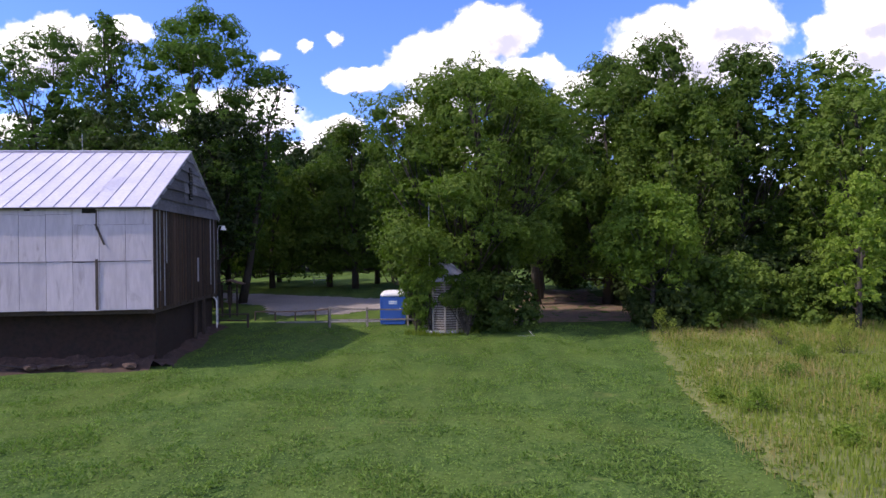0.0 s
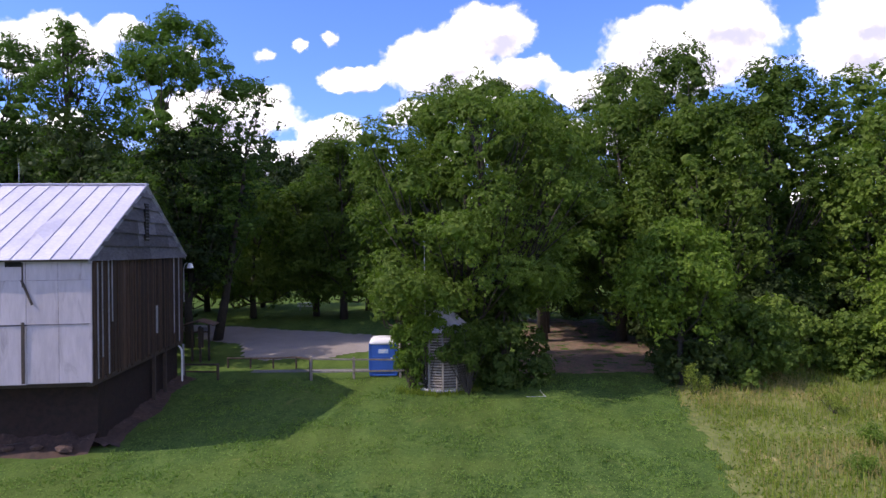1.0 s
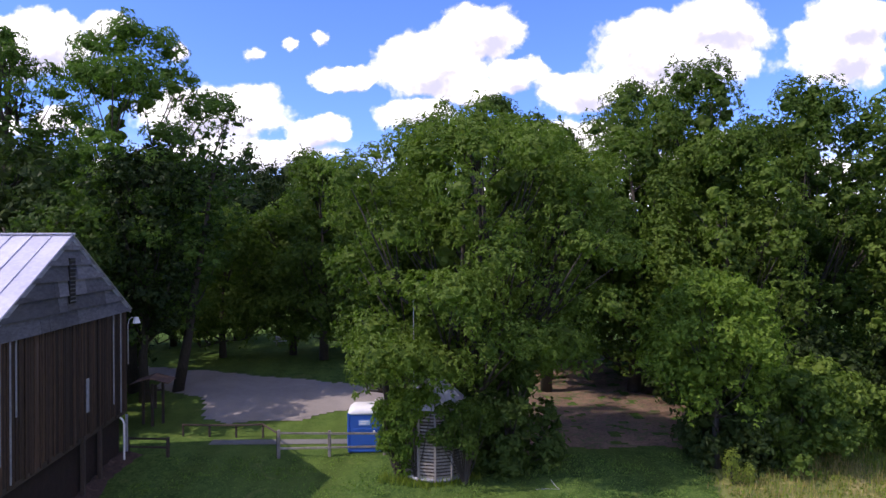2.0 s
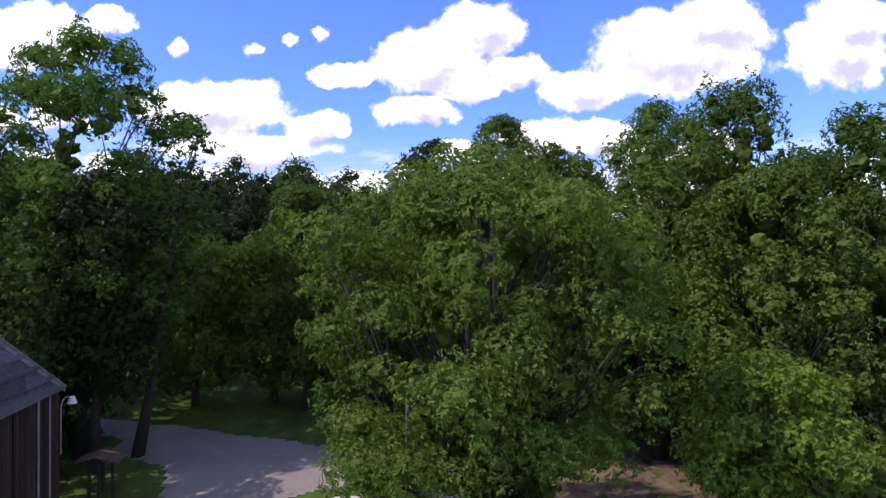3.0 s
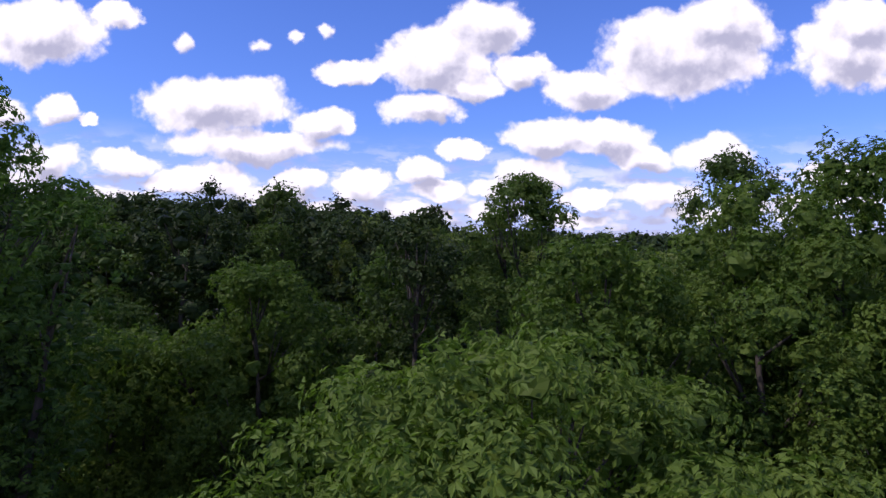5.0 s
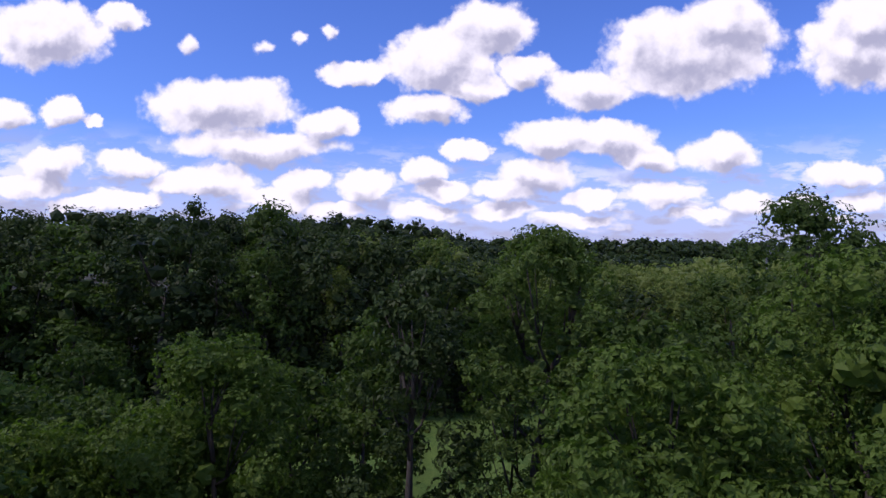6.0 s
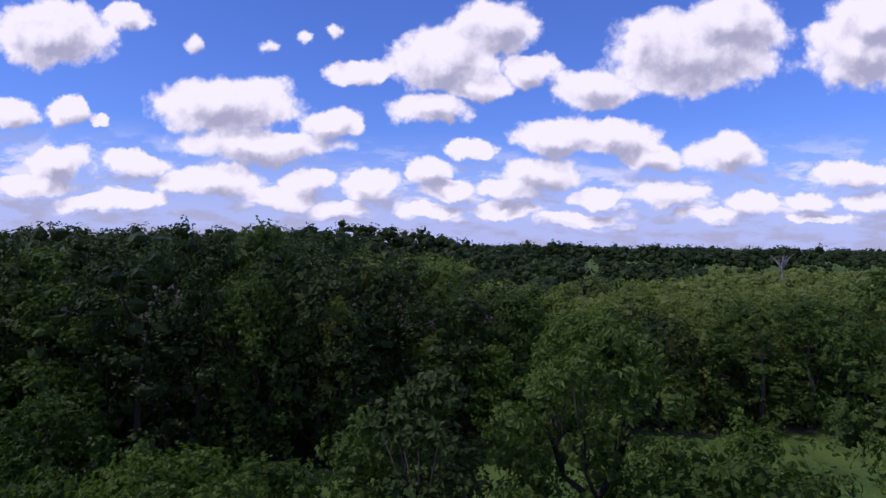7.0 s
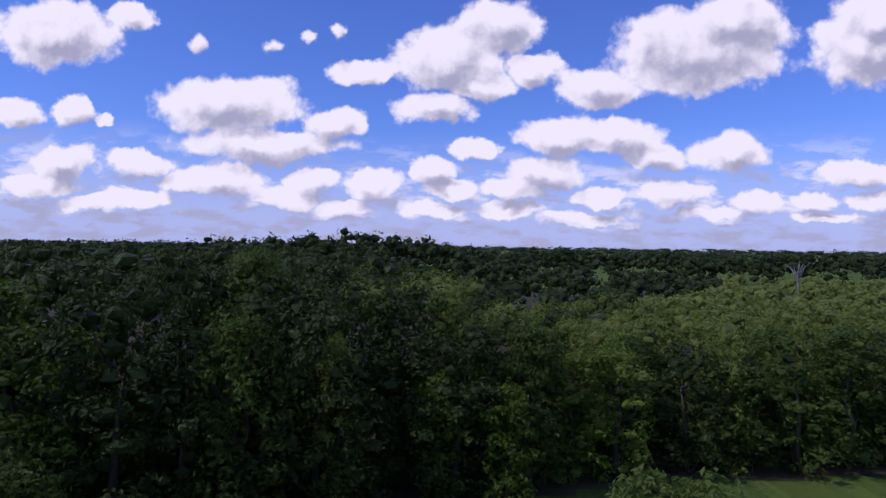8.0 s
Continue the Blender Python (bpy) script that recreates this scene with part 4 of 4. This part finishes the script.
for c in range(cols):
    x1 = -c * SHEET_W
    brow = 6.52 if c < 3 else 6.98 + 0.05 * (c % 2)
    for row, (z0, z1) in enumerate(((FLOOR, 4.74), (4.75, brow), (brow + 0.008, EAVE - 0.02))):
        bm = bmesh.new()
        add_box(bm, (x1 - SHEET_W + 0.008, -0.03, z0), (x1 - 0.008, 0.0, z1), 0.004)
        for v in bm.verts:
            v.co.y += 0.02 * math.sin(v.co.x * 2.1 + row) * (v.co.z - z0) / 2.4
        ob = part("sheet", bm, SHEET, barn, "white painted sheet with rust stains")
        ob.location = (0, 0.03 - (0.0, 0.012, 0.024)[row] - rb.uniform(0, 0.008), rb.uniform(-0.05, 0.0) if row == 0 else 0.0)
part("trim_strip", box((-2.66, -0.045, FLOOR), (-2.53, -0.02, 4.85), 0.004), WOOD_DARK, barn, "dark bare strip between sheets")
strip = part("loose_batten", box((-0.05, -0.05, -0.55), (0.05, -0.03, 0.55), 0.006), WOOD_DARK, barn, "dark loose batten hanging askew")
strip.matrix_basis = pose(-2.42, -0.01, 6.05, 0, -22, 0)
thin = part("loose_batten", box((-0.03, -0.05, -0.5), (0.03, -0.03, 0.5), 0.006), WOOD_DARK, barn, "dark loose batten hanging askew")
thin.matrix_basis = pose(-2.58, -0.01, 6.75, 0, 0, 0)
part("hole", box((-3.25, -0.05, EAVE - 0.42), (-2.62, -0.02, EAVE - 0.05), 0.01), DARK_HOLE, barn, "dark open gap below the eave")
for x in (-5.75, -8.9, -14.2):
    part("hole", box((x - 0.16, -0.05, EAVE - 0.28), (x + 0.12, -0.02, EAVE - 0.03), 0.02), DARK_HOLE, barn, "dark gap below the eave")
bm = box((-LENGTH, -0.032, 4.735), (0.0, -0.018, 4.76), 0.003)
part("seam_strip", bm, GABLE_GREY, barn, "dark weathered seam strip")
part("corner_trim", box((-0.05, -0.03, FLOOR - 0.03), (0.045, 0.06, EAVE - 0.05), 0.006), SHEET, barn)

# the roof: standing-seam sheets on the lawn side, one slope behind
pitch = math.atan2(RIDGE - EAVE, DEEP / 2)
run = (DEEP / 2 + 0.28) / math.cos(pitch)
sheet_data = None
n_sheets = int(LENGTH / 0.76) + 1
for c in range(n_sheets):
    if sheet_data is None or c == 3:
        bm = bmesh.new()
        add_box(bm, (-0.757, -run, 0.0), (0.0, 0.0, 0.02), 0.003)
        add_box(bm, (-0.03, -run, 0.02), (0.0, 0.0, 0.065), 0.004)
        if c == 3:
            bmesh.ops.subdivide_edges(bm, edges=[e for e in bm.edges if abs(e.verts[0].co.y - e.verts[1].co.y) > 3], cuts=9)
            for v in bm.verts:
                d = abs(v.co.y + run * 0.66)
                if v.co.x < -0.5 and d < 1.1:
                    v.co.z += 0.16 * (1 - d / 1.1)
        ob = part("roof_sheet", bm, ROOF_METAL, barn)
        if c != 3:
            sheet_data = ob.data
    else:
        ob = new("roof_sheet", sheet_data)
        ob.parent = barn
    ob.matrix_basis = pose(0.12 - c * 0.76, DEEP / 2, RIDGE + rb.uniform(0.0, 0.008), math.degrees(pitch), 0, 0)
bm = box((-LENGTH, 0.0, 0.0), (0.12, run, 0.025), 0.004)
rear_slope = part("rear_roof", bm, ROOF_METAL, barn)
rear_slope.matrix_basis = pose(0, DEEP / 2, RIDGE, -math.degrees(pitch), 0, 0)
bm = box((-LENGTH, -0.16, -0.035), (0.13, 0.16, 0.03), 0.01)
ridge = part("ridge_cap", bm, ROOF_METAL, barn)
ridge.location = (0, DEEP / 2, RIDGE + 0.05)
for sgn in (-1, 1):
    bm = box((0.03, -run if sgn < 0 else 0.0, -0.22), (0.075, 0.0 if sgn < 0 else run, -0.005), 0.006)
    rake = part("rake_board", bm, WOOD_GREY, barn, "grey weathered rake board")
    rake.matrix_basis = pose(0, DEEP / 2, RIDGE, math.degrees(pitch) * (1 if sgn < 0 else -1), 0, 0)
part("eave_board", box((-LENGTH, -0.24, EAVE - 0.22), (0.03, -0.20, EAVE - 0.15), 0.004), WOOD_DARK, barn)
part("lightning_rod", rod([(-6.0, DEEP / 2, RIDGE), (-6.0, DEEP / 2, RIDGE + 1.1)], 0.014), STEEL, barn, "thin grey lightning rod on the ridge")

# stone basement, set back below the overhang, whose shade is in its colour; posts, sill beams
part("basement_wall", box((-LENGTH, 1.5, -1.2), (-0.35, 1.9, FLOOR)), SHADED_STONE, barn, "field-stone basement wall with under-barn shade in its colour")
part("basement_wall", box((-0.85, 1.9, -1.2), (-0.35, DEEP - 0.3, FLOOR)), SHADED_STONE, barn, "field-stone basement wall with under-barn shade in its colour")
part("basement_wall", box((-LENGTH, DEEP - 0.8, -1.2), (-0.85, DEEP - 0.3, FLOOR)), SHADED_STONE, barn, "field-stone basement wall with under-barn shade in its colour")
part("floor_beam", box((-LENGTH, 0.4, FLOOR - 0.26), (-0.1, 0.6, FLOOR - 0.01), 0.02), WOOD_DARK, barn)
part("floor_beam", box((-0.32, 0.3, FLOOR - 0.26), (-0.08, DEEP - 0.1, FLOOR - 0.01), 0.02), WOOD_DARK, barn)
for y in (7.75, 9.55):
    part("post", box((-0.2, y, -0.7), (-0.02, y + 0.16, FLOOR), 0.02), WOOD_DARK, barn, "dark timber post beside the basement")
part("downspout", rod([(0.10, DEEP - 0.9, -0.35), (0.10, DEEP - 0.9, 1.8), (0.02, DEEP - 0.9, 2.0), (-0.1, DEEP - 0.9, 2.1)], 0.05), WHITE_PLASTIC, barn, "white plastic downspout")
part("door_frame", box((-0.05, DEEP - 0.32, -0.3), (0.05, DEEP - 0.2, 2.1), 0.01), WOOD_GREY, barn)
lamp = part("floodlight", rod([(0.03, DEEP - 0.1, 4.6), (0.03, DEEP - 0.1, 6.6), (0.06, DEEP + 0.02, 6.85), (0.15, DEEP + 0.12, 6.95), (0.28, DEEP + 0.24, 6.9)], 0.022), STEEL, barn, "grey gooseneck floodlight")
bm = bmesh.new()
bmesh.ops.create_cone(bm, cap_ends=True, segments=14, radius1=0.20, radius2=0.10, depth=0.30)
shade = part("shade", bm, WHITE_PLASTIC, lamp)
shade.location = (0.32, DEEP + 0.27, 6.78)

def by_barn(x, y):
    """A place on the ground in the barn's own frame."""
    return (BARN.x + x * ALONG.y + y * ALONG.x, BARN.y - x * ALONG.x + y * ALONG.y)


# a bank of earth and rubble along the foot of the barn
def bank(name, p, q, width, high, seed):
    r = np.random.default_rng(seed)
    p, q = np.array(p, float), np.array(q, float)
    n, k = int(np.linalg.norm(q - p) / 0.35), 9
    out = np.array([(q - p)[1], -(q - p)[0]]) / np.linalg.norm(q - p)
    V = []
    for i in range(n + 1):
        for m in range(k):
            s = m / (k - 1)
            at = p + (q - p) * i / n + out * (width * (s - 0.1) * (1 + 0.25 * math.sin(i * 0.37 + seed)))
            bump = 0.16 * noise.noise(Vector((at[0] * 1.3, at[1] * 1.3, seed))) + 0.07 * r.normal()
            z = float(land(*at)) + (high * (1 - s) ** 1.3 + bump * (1 - s)) - 0.06 * s
            V.append((*at, z))
    F = []
    for i in range(n):
        for m in range(k - 1):
            a0 = i * k + m
            F += [(a0, a0 + 1, a0 + k + 1), (a0, a0 + k + 1, a0 + k)]
    return tagged(triangles(name, np.array(V), np.array(F), DIRT_DARK, smooth=True), "dark reddish earth bank along the barn", "earth bank", kind="structure")


DIRT_DARK = material("earth_bank", (0.022, 0.013, 0.009), (0.075, 0.043, 0.031), 0.95, 5.0, 0.9, 0.9, stain=(0.17, 0.11, 0.085), stains=0.5)
bank("earth_bank", by_barn(-32.5, 1.6), by_barn(-0.4, 1.6), 1.5, 0.75, 1)
bank("earth_bank", by_barn(-0.4, 1.2), by_barn(-0.4, 12.9), 1.2, 0.35, 2)

# stones and broken boards lying before the basement
for k in range(16):
    x, y = by_barn(-0.5 - rb.uniform(0, 13), 0.5 + rb.uniform(0, 0.7))
    bm = bmesh.new()
    bmesh.ops.create_icosphere(bm, subdivisions=1, radius=rb.uniform(0.12, 0.32))
    for v in bm.verts:
        v.co = Vector((v.co.x * 1.4, v.co.y, v.co.z * 0.65)) * rb.uniform(0.8, 1.2)
    ob = part("stone", bm, RUBBLE, None)
    ob.location = (x, y, float(land(x, y)) + 0.25)
    tagged(ob, "reddish rubble stone lying by the barn", "stone", "rubble by the barn")
for k in range(4):
    x, y = by_barn(-1.0 - rb.uniform(0, 9), 0.4 + rb.uniform(0, 0.6))
    ob = part("plank", box((-rb.uniform(0.6, 1.3), -0.1, -0.02), (rb.uniform(0.6, 1.3), 0.1, 0.02), 0.005), WOOD_DARK, None)
    ob.matrix_world = pose(x, y, float(land(x, y)) + 0.30, rb.uniform(-4, 4), rb.uniform(-6, 6), rb.uniform(-25, 25))
    tagged(ob, "broken dark plank lying by the barn", "plank", "planks by the barn")


# ---------------------------------------------------------------- portable toilet
def portable_toilet(x, y, turn):
    t = thing("portable_toilet", (x, y, float(land(x, y)) + 0.02), "blue portable toilet with white domed roof", "portable toilet", turn=turn)
    w, d, h = 0.80, 0.80, 1.96
    part("base_skid", box((-w - 0.03, -d - 0.03, 0.0), (w + 0.03, d + 0.03, 0.12), 0.02), BLUE_PLASTIC, t)
    bm = bmesh.new()
    add_box(bm, (-w, -d + 0.03, 0.12), (w, d, h), 0.05)
    part("cabin", bm, BLUE_PLASTIC, t)
    for sx in (-1, 1):
        part("corner_post", box((sx * w - 0.06, -d - 0.01, 0.12), (sx * w + 0.06, -d + 0.09, h), 0.02), BLUE_PLASTIC, t)
        for k in range(3):
            part("side_rib", box((sx * w - 0.02, -0.5 + k * 0.42, 0.25), (sx * w + 0.03, -0.42 + k * 0.42, h - 0.15), 0.01), BLUE_PLASTIC, t)
    door = part("door", box((-w + 0.1, -d - 0.02, 0.16), (w - 0.1, -d + 0.04, h - 0.05), 0.02), BLUE_PLASTIC, t)
    part("door_panel", box((-w + 0.22, -d - 0.035, 0.25), (w - 0.22, -d - 0.012, 1.2), 0.012), BLUE_PLASTIC, door)
    part("handle", box((0.45, -d - 0.07, 1.0), (0.55, -d - 0.015, 1.1), 0.012), WHITE_PLASTIC, door)
    sign = part("sign", box((-0.28, -d - 0.032, 1.36), (0.30, -d - 0.014, 1.62), 0.005), PALE_BLUE, door, "pale sticker with unreadable marks")
    for k, (a, b) in enumerate(((-0.18, 0.2), (-0.22, 0.1))):
        part("mark", box((a, -d - 0.038, 1.52 - 0.1 * k), (b, -d - 0.03, 1.57 - 0.1 * k), 0.002), WHITE_PLASTIC, sign)
    bm = bmesh.new()
    rings = ((1.06, 0.0), (1.07, 0.08), (1.02, 0.20), (0.85, 0.32), (0.5, 0.38), (0.12, 0.40))
    loops = []
    for s, z in rings:
        loop = []
        for k in range(24):
            a = k * math.pi / 12
            p = 0.28
            c, q = math.cos(a), math.sin(a)
            loop.append(bm.verts.new((w * s * math.copysign(abs(c) ** p, c), d * s * math.copysign(abs(q) ** p, q), h - 0.06 + z)))
        loops.append(loop)
    for a, b in zip(loops, loops[1:]):
        for k in range(24):
            bm.faces.new((a[k], a[(k + 1) % 24], b[(k + 1) % 24], b[k]))
    bm.faces.new(loops[0][::-1])
    bm.faces.new(loops[-1])
    part("roof", bm, WHITE_PLASTIC, t, "white translucent domed roof", True)
    part("vent_pipe", rod([(0.5, 0.5, h), (0.5, 0.5, h + 0.40)], 0.05), WHITE_PLASTIC, t)
    return t


portable_toilet(-4.07, 46.5, 2.0)


# ---------------------------------------------------------------- corn crib
def corn_crib(x, y, radius, wall):
    t = thing("corn_crib", (x, y, float(land(x, y))), "old round slatted corn crib with conical metal roof", "corn crib")
    sides = 12
    part("floor_ring", rod([(radius * 0.97 * math.cos(a * math.pi / 12), radius * 0.97 * math.sin(a * math.pi / 12), 0.08) for a in range(25)], 0.09, 6), WOOD_GREY, t)
    for k in range(sides):
        a = 2 * math.pi * k / sides
        p = part("post", box((-0.04, -0.05, 0.0), (0.05, 0.05, wall), 0.008), WOOD_FENCE, t, "weathered upright")
        p.matrix_basis = pose(radius * math.cos(a), radius * math.sin(a), 0, 0, 0, math.degrees(a))
    chord = 2 * radius * math.sin(math.pi / sides)
    slat_mesh = None
    levels = int(wall / 0.15)
    for j in range(levels):
        for k in range(sides):
            a = 2 * math.pi * (k + 0.5) / sides
            if math.sin(a) > 0.55:
                continue
            if slat_mesh is None:
                s = part("slat", box((-0.012, -chord / 2, -0.042), (0.012, chord / 2, 0.042), 0.004), WOOD_FENCE, t)
                slat_mesh = s.data
            else:
                s = new("slat", slat_mesh)
                s.parent = t
            q = radius * math.cos(math.pi / sides) - 0.03
            s.matrix_basis = pose(q * math.cos(a), q * math.sin(a), 0.2 + j * 0.15, rb.uniform(-1.5, 1.5), rb.uniform(-8, 8), math.degrees(a))
    liner = bmesh.new()
    bmesh.ops.create_cone(liner, cap_ends=True, segments=12, radius1=radius * 0.86, radius2=radius * 0.86, depth=wall - 0.2)
    ob = part("inner_mesh", liner, WOOD_DARK, t, "dark inside of the crib")
    ob.location = (0, 0, wall / 2)
    panels = 16
    for k in range(panels):
        bm = bmesh.new()
        a0, a1 = 2 * math.pi * k / panels, 2 * math.pi * (k + 1) / panels
        R, r, z0, z1 = radius + 0.18, 0.10, wall - 0.06, wall + 1.25
        f = [(R * math.cos(a0), R * math.sin(a0), z0), (R * math.cos(a1), R * math.sin(a1), z0), (r * math.cos(a1), r * math.sin(a1), z1), (r * math.cos(a0), r * math.sin(a0), z1)]
        up = [bm.verts.new((c[0], c[1], c[2] + 0.02)) for c in f]
        low = [bm.verts.new(c) for c in f]
        bm.faces.new(up)
        bm.faces.new(low[::-1])
        for i in range(4):
            m = (i + 1) % 4
            bm.faces.new((up[m], up[i], low[i], low[m]))
        part("roof_panel", bm, ROOF_METAL, t)
        mid_a = a0
        part("roof_rib", rod([(R * math.cos(mid_a), R * math.sin(mid_a), z0 + 0.03), (r * math.cos(mid_a), r * math.sin(mid_a), z1 + 0.03)], 0.022, 5), ROOF_METAL, t)
    bm = bmesh.new()
    bmesh.ops.create_cone(bm, cap_ends=True, segments=14, radius1=0.17, radius2=0.06, depth=0.22)
    cap = part("roof_cap", bm, ROOF_METAL, t)
    cap.location = (0, 0, wall + 1.35)
    return t


corn_crib(-0.40, 43.2, 1.5, 3.3)
# the vines that climb over it
rng = np.random.default_rng(33)
for cx, cy, cz, spread, n, words, mat in ((-2.15, 42.4, 2.1, (1.0, 0.7, 1.5), 38, "thick bright vine climbing the corn crib", LEAF_BRIGHT),
                                          (0.95, 41.6, 2.5, (1.2, 0.5, 0.85), 26, "leafy vine hanging over the corn crib", LEAF_MID),
                                          (-1.25, 42.0, 3.5, (0.9, 0.5, 0.5), 18, "vine growing over the crib's roof", LEAF_BRIGHT)):
    z = float(land(cx, cy))
    t = thing("vine", (cx, cy, z), words, "vine", "vines on the corn crib")
    C = np.clip(rng.normal(0, 0.6, (n, 3)), -1.1, 1.1) * np.array(spread) + np.array([0, 0, cz])
    R = np.full((n, 3), 0.42) * rng.uniform(0.6, 1.2, (n, 1))
    triangles("leaf_mass", *leaves(rng, C, R, np.full(n, 190), 0.18, droop=0.6), mat, t)
    triangles("stem", *joined([tube(np.array([[0, 0.1, -0.1], c * [0.5, 0.5, 0.5], c]), np.array([0.03, 0.02, 0.008]), 4) for c in C]), BARK, t)
# tall weeds round its foot
X = rng.uniform(-3.0, 1.7, 800)
Y = 41.5 + 0.25 * rng.normal(size=800) + 0.35 * np.abs(X + 0.7)
blades("rank_grass", rng, X, Y, rng.uniform(0.08, 0.45, 800), np.full(800, 0.014), MEADOW, "rank grass round the foot of the crib")
pole = thing("metal_pole", (-1.35, 42.1, float(land(-1.35, 42.1))), "thin grey metal pole beside the corn crib", "pole")
part("shaft", rod([(0, 0, -0.1), (0, 0, 8.2)], 0.025), STEEL, pole)
part("cap", rod([(0, 0, 8.2), (0, 0, 8.25)], 0.05), STEEL, pole)


# ---------------------------------------------------------------- fences, notice board, lawn things
def fence(points, tops, rails, mat, label, thick=0.07):
    x0, y0 = points[0]
    z0 = float(land(x0, y0))
    t = thing("fence", (x0, y0, z0), label, "fence", "fences by the yard")
    ground_at = [float(land(*p)) - z0 for p in points]
    for (x, y), g, top in zip(points, ground_at, tops):
        p = part("post", box((-thick, -thick, -0.3), (thick, thick, top), 0.012), mat, t)
        p.location = (x - x0, y - y0, g)
    for (a, b, ga, gb, ta, tb) in zip(points, points[1:], ground_at, ground_at[1:], tops, tops[1:]):
        for share in rails:
            s, e = Vector((a[0] - x0, a[1] - y0 - thick, ga + ta * share)), Vector((b[0] - x0, b[1] - y0 - thick, gb + tb * share))
            r = part("rail", box((0, -0.025, -0.05), ((e - s).length, 0.025, 0.05), 0.008), mat, t)
            way_to = e - s
            r.matrix_basis = pose(*s, 0, -math.degrees(math.atan2(way_to.z, math.hypot(way_to.x, way_to.y))), math.degrees(math.atan2(way_to.y, way_to.x)))
    return t


fence([(-8.25, 45.1), (-5.75, 45.27), (-3.0, 45.43), (-1.9, 45.54)], (1.42, 1.30, 1.20, 1.15), (0.9, 0.36), WOOD_FENCE, "weathered two-rail wooden fence by the toilet")
fence([(-8.35, 45.27), (-9.9, 48.26), (-11.4, 48.37), (-12.9, 48.48), (-14.4, 48.59)], (1.30, 0.80, 0.72, 0.70, 0.70), (0.94,), WOOD_DARK, "low dark rail along the gravel lot", 0.05)
fence([(-13.9, 45.38), (-16.0, 45.54)], (0.98, 0.95), (0.94, 0.5), WOOD_DARK, "dark two-rail fence against the barn")


def notice_board(x, y, turn):
    t = thing("notice_board", (x, y, float(land(x, y))), "dark wooden notice board with small gabled roof", "notice board", turn=turn)
    for px, py in ((-0.55, 0.0), (0.55, 0.0), (0.1, -0.5)):
        part("post", box((px - 0.07, py - 0.07, -0.3), (px + 0.07, py + 0.07, 2.45), 0.012), WOOD_DARK, t)
    part("panel", box((-0.16, -0.03, 0.9), (0.2, 0.03, 2.3), 0.01), WOOD_DARK, t)
    part("frame", box((-0.55, -0.045, 1.93), (0.55, 0.045, 2.03), 0.01), WOOD_DARK, t)
    for sgn in (-1, 1):
        r = part("roof_slope", box((-1.12 if sgn < 0 else 0.0, -0.85, -0.03), (0.0 if sgn < 0 else 1.12, 0.85, 0.03), 0.01), RUBBLE, t, "weathered brown shingle slope")
        r.matrix_basis = pose(0, 0, 2.82, 0, sgn * 17, 0)
    part("ridge_beam", box((-0.05, -0.87, 2.68), (0.05, 0.87, 2.80), 0.01), WOOD_DARK, t)
    return t


notice_board(-17.1, 50.98, 8.0)


def picnic_table(x, y, turn):
    t = thing("picnic_table", (x, y, float(land(x, y))), "grey wooden picnic table under the trees", "picnic table", turn=turn)
    for k in range(5):
        part("top_board", box((-0.95, -0.38 + k * 0.155, 0.72), (0.95, -0.24 + k * 0.155, 0.76), 0.006), WOOD_GREY, t)
    for sgn in (-1, 1):
        part("bench", box((-0.95, sgn * 0.72 - 0.13, 0.42), (0.95, sgn * 0.72 + 0.13, 0.46), 0.006), WOOD_GREY, t)
        for s2 in (-1, 1):
            leg = part("leg", box((-0.03, -0.05, -0.02), (0.03, 0.05, 0.82), 0.006), WOOD_GREY, t)
            leg.matrix_basis = pose(sgn * 0.7, s2 * 0.52, 0, s2 * 24, 0, 0)
        part("brace", box((sgn * 0.7 - 0.03, -0.75, 0.36), (sgn * 0.7 + 0.03, 0.75, 0.42), 0.006), WOOD_GREY, t)
    return t


picnic_table(-15.0, 74.27, 10)
pipe = thing("metal_pipe", (4.7, 41.1, float(land(4.7, 41.1))), "bent pale metal pipe lying on the lawn", "pipe")
part("lying_length", rod([(-0.75, 0.0, 0.02), (-0.2, 0.05, 0.02), (0.35, 0.0, 0.02)], 0.011), STEEL, pipe)
part("upright_length", rod([(0.35, 0.0, 0.02), (0.15, 0.25, 0.15), (0.05, 0.4, 0.3)], 0.011), STEEL, pipe)
# one bleached dead tree far out in the pale woods
dead = thing("dead_tree", (118.0, 283.0, float(land(118.0, 283.0))), "bleached bare dead tree over the woods", "tree")
rng = np.random.default_rng(77)
limbs = [tube(np.array([[0, 0, 0], [0.3, 0, 12], [0, 0, 18.0]]), np.array([0.3, 0.25, 0.18]), 6)]
for k in range(9):
    a = rng.uniform(0, 6.28)
    q = rng.uniform(2.0, 4.5)
    limbs.append(tube(np.array([[0.1, 0, 14 + k * 0.3], [q * 0.5 * np.cos(a), q * 0.5 * np.sin(a), 17 + k * 0.35], [q * np.cos(a), q * np.sin(a), 19 + k * 0.35]]), np.array([0.16, 0.11, 0.05]), 5))
triangles("trunk", *joined(limbs), WOOD_GREY, dead, True)
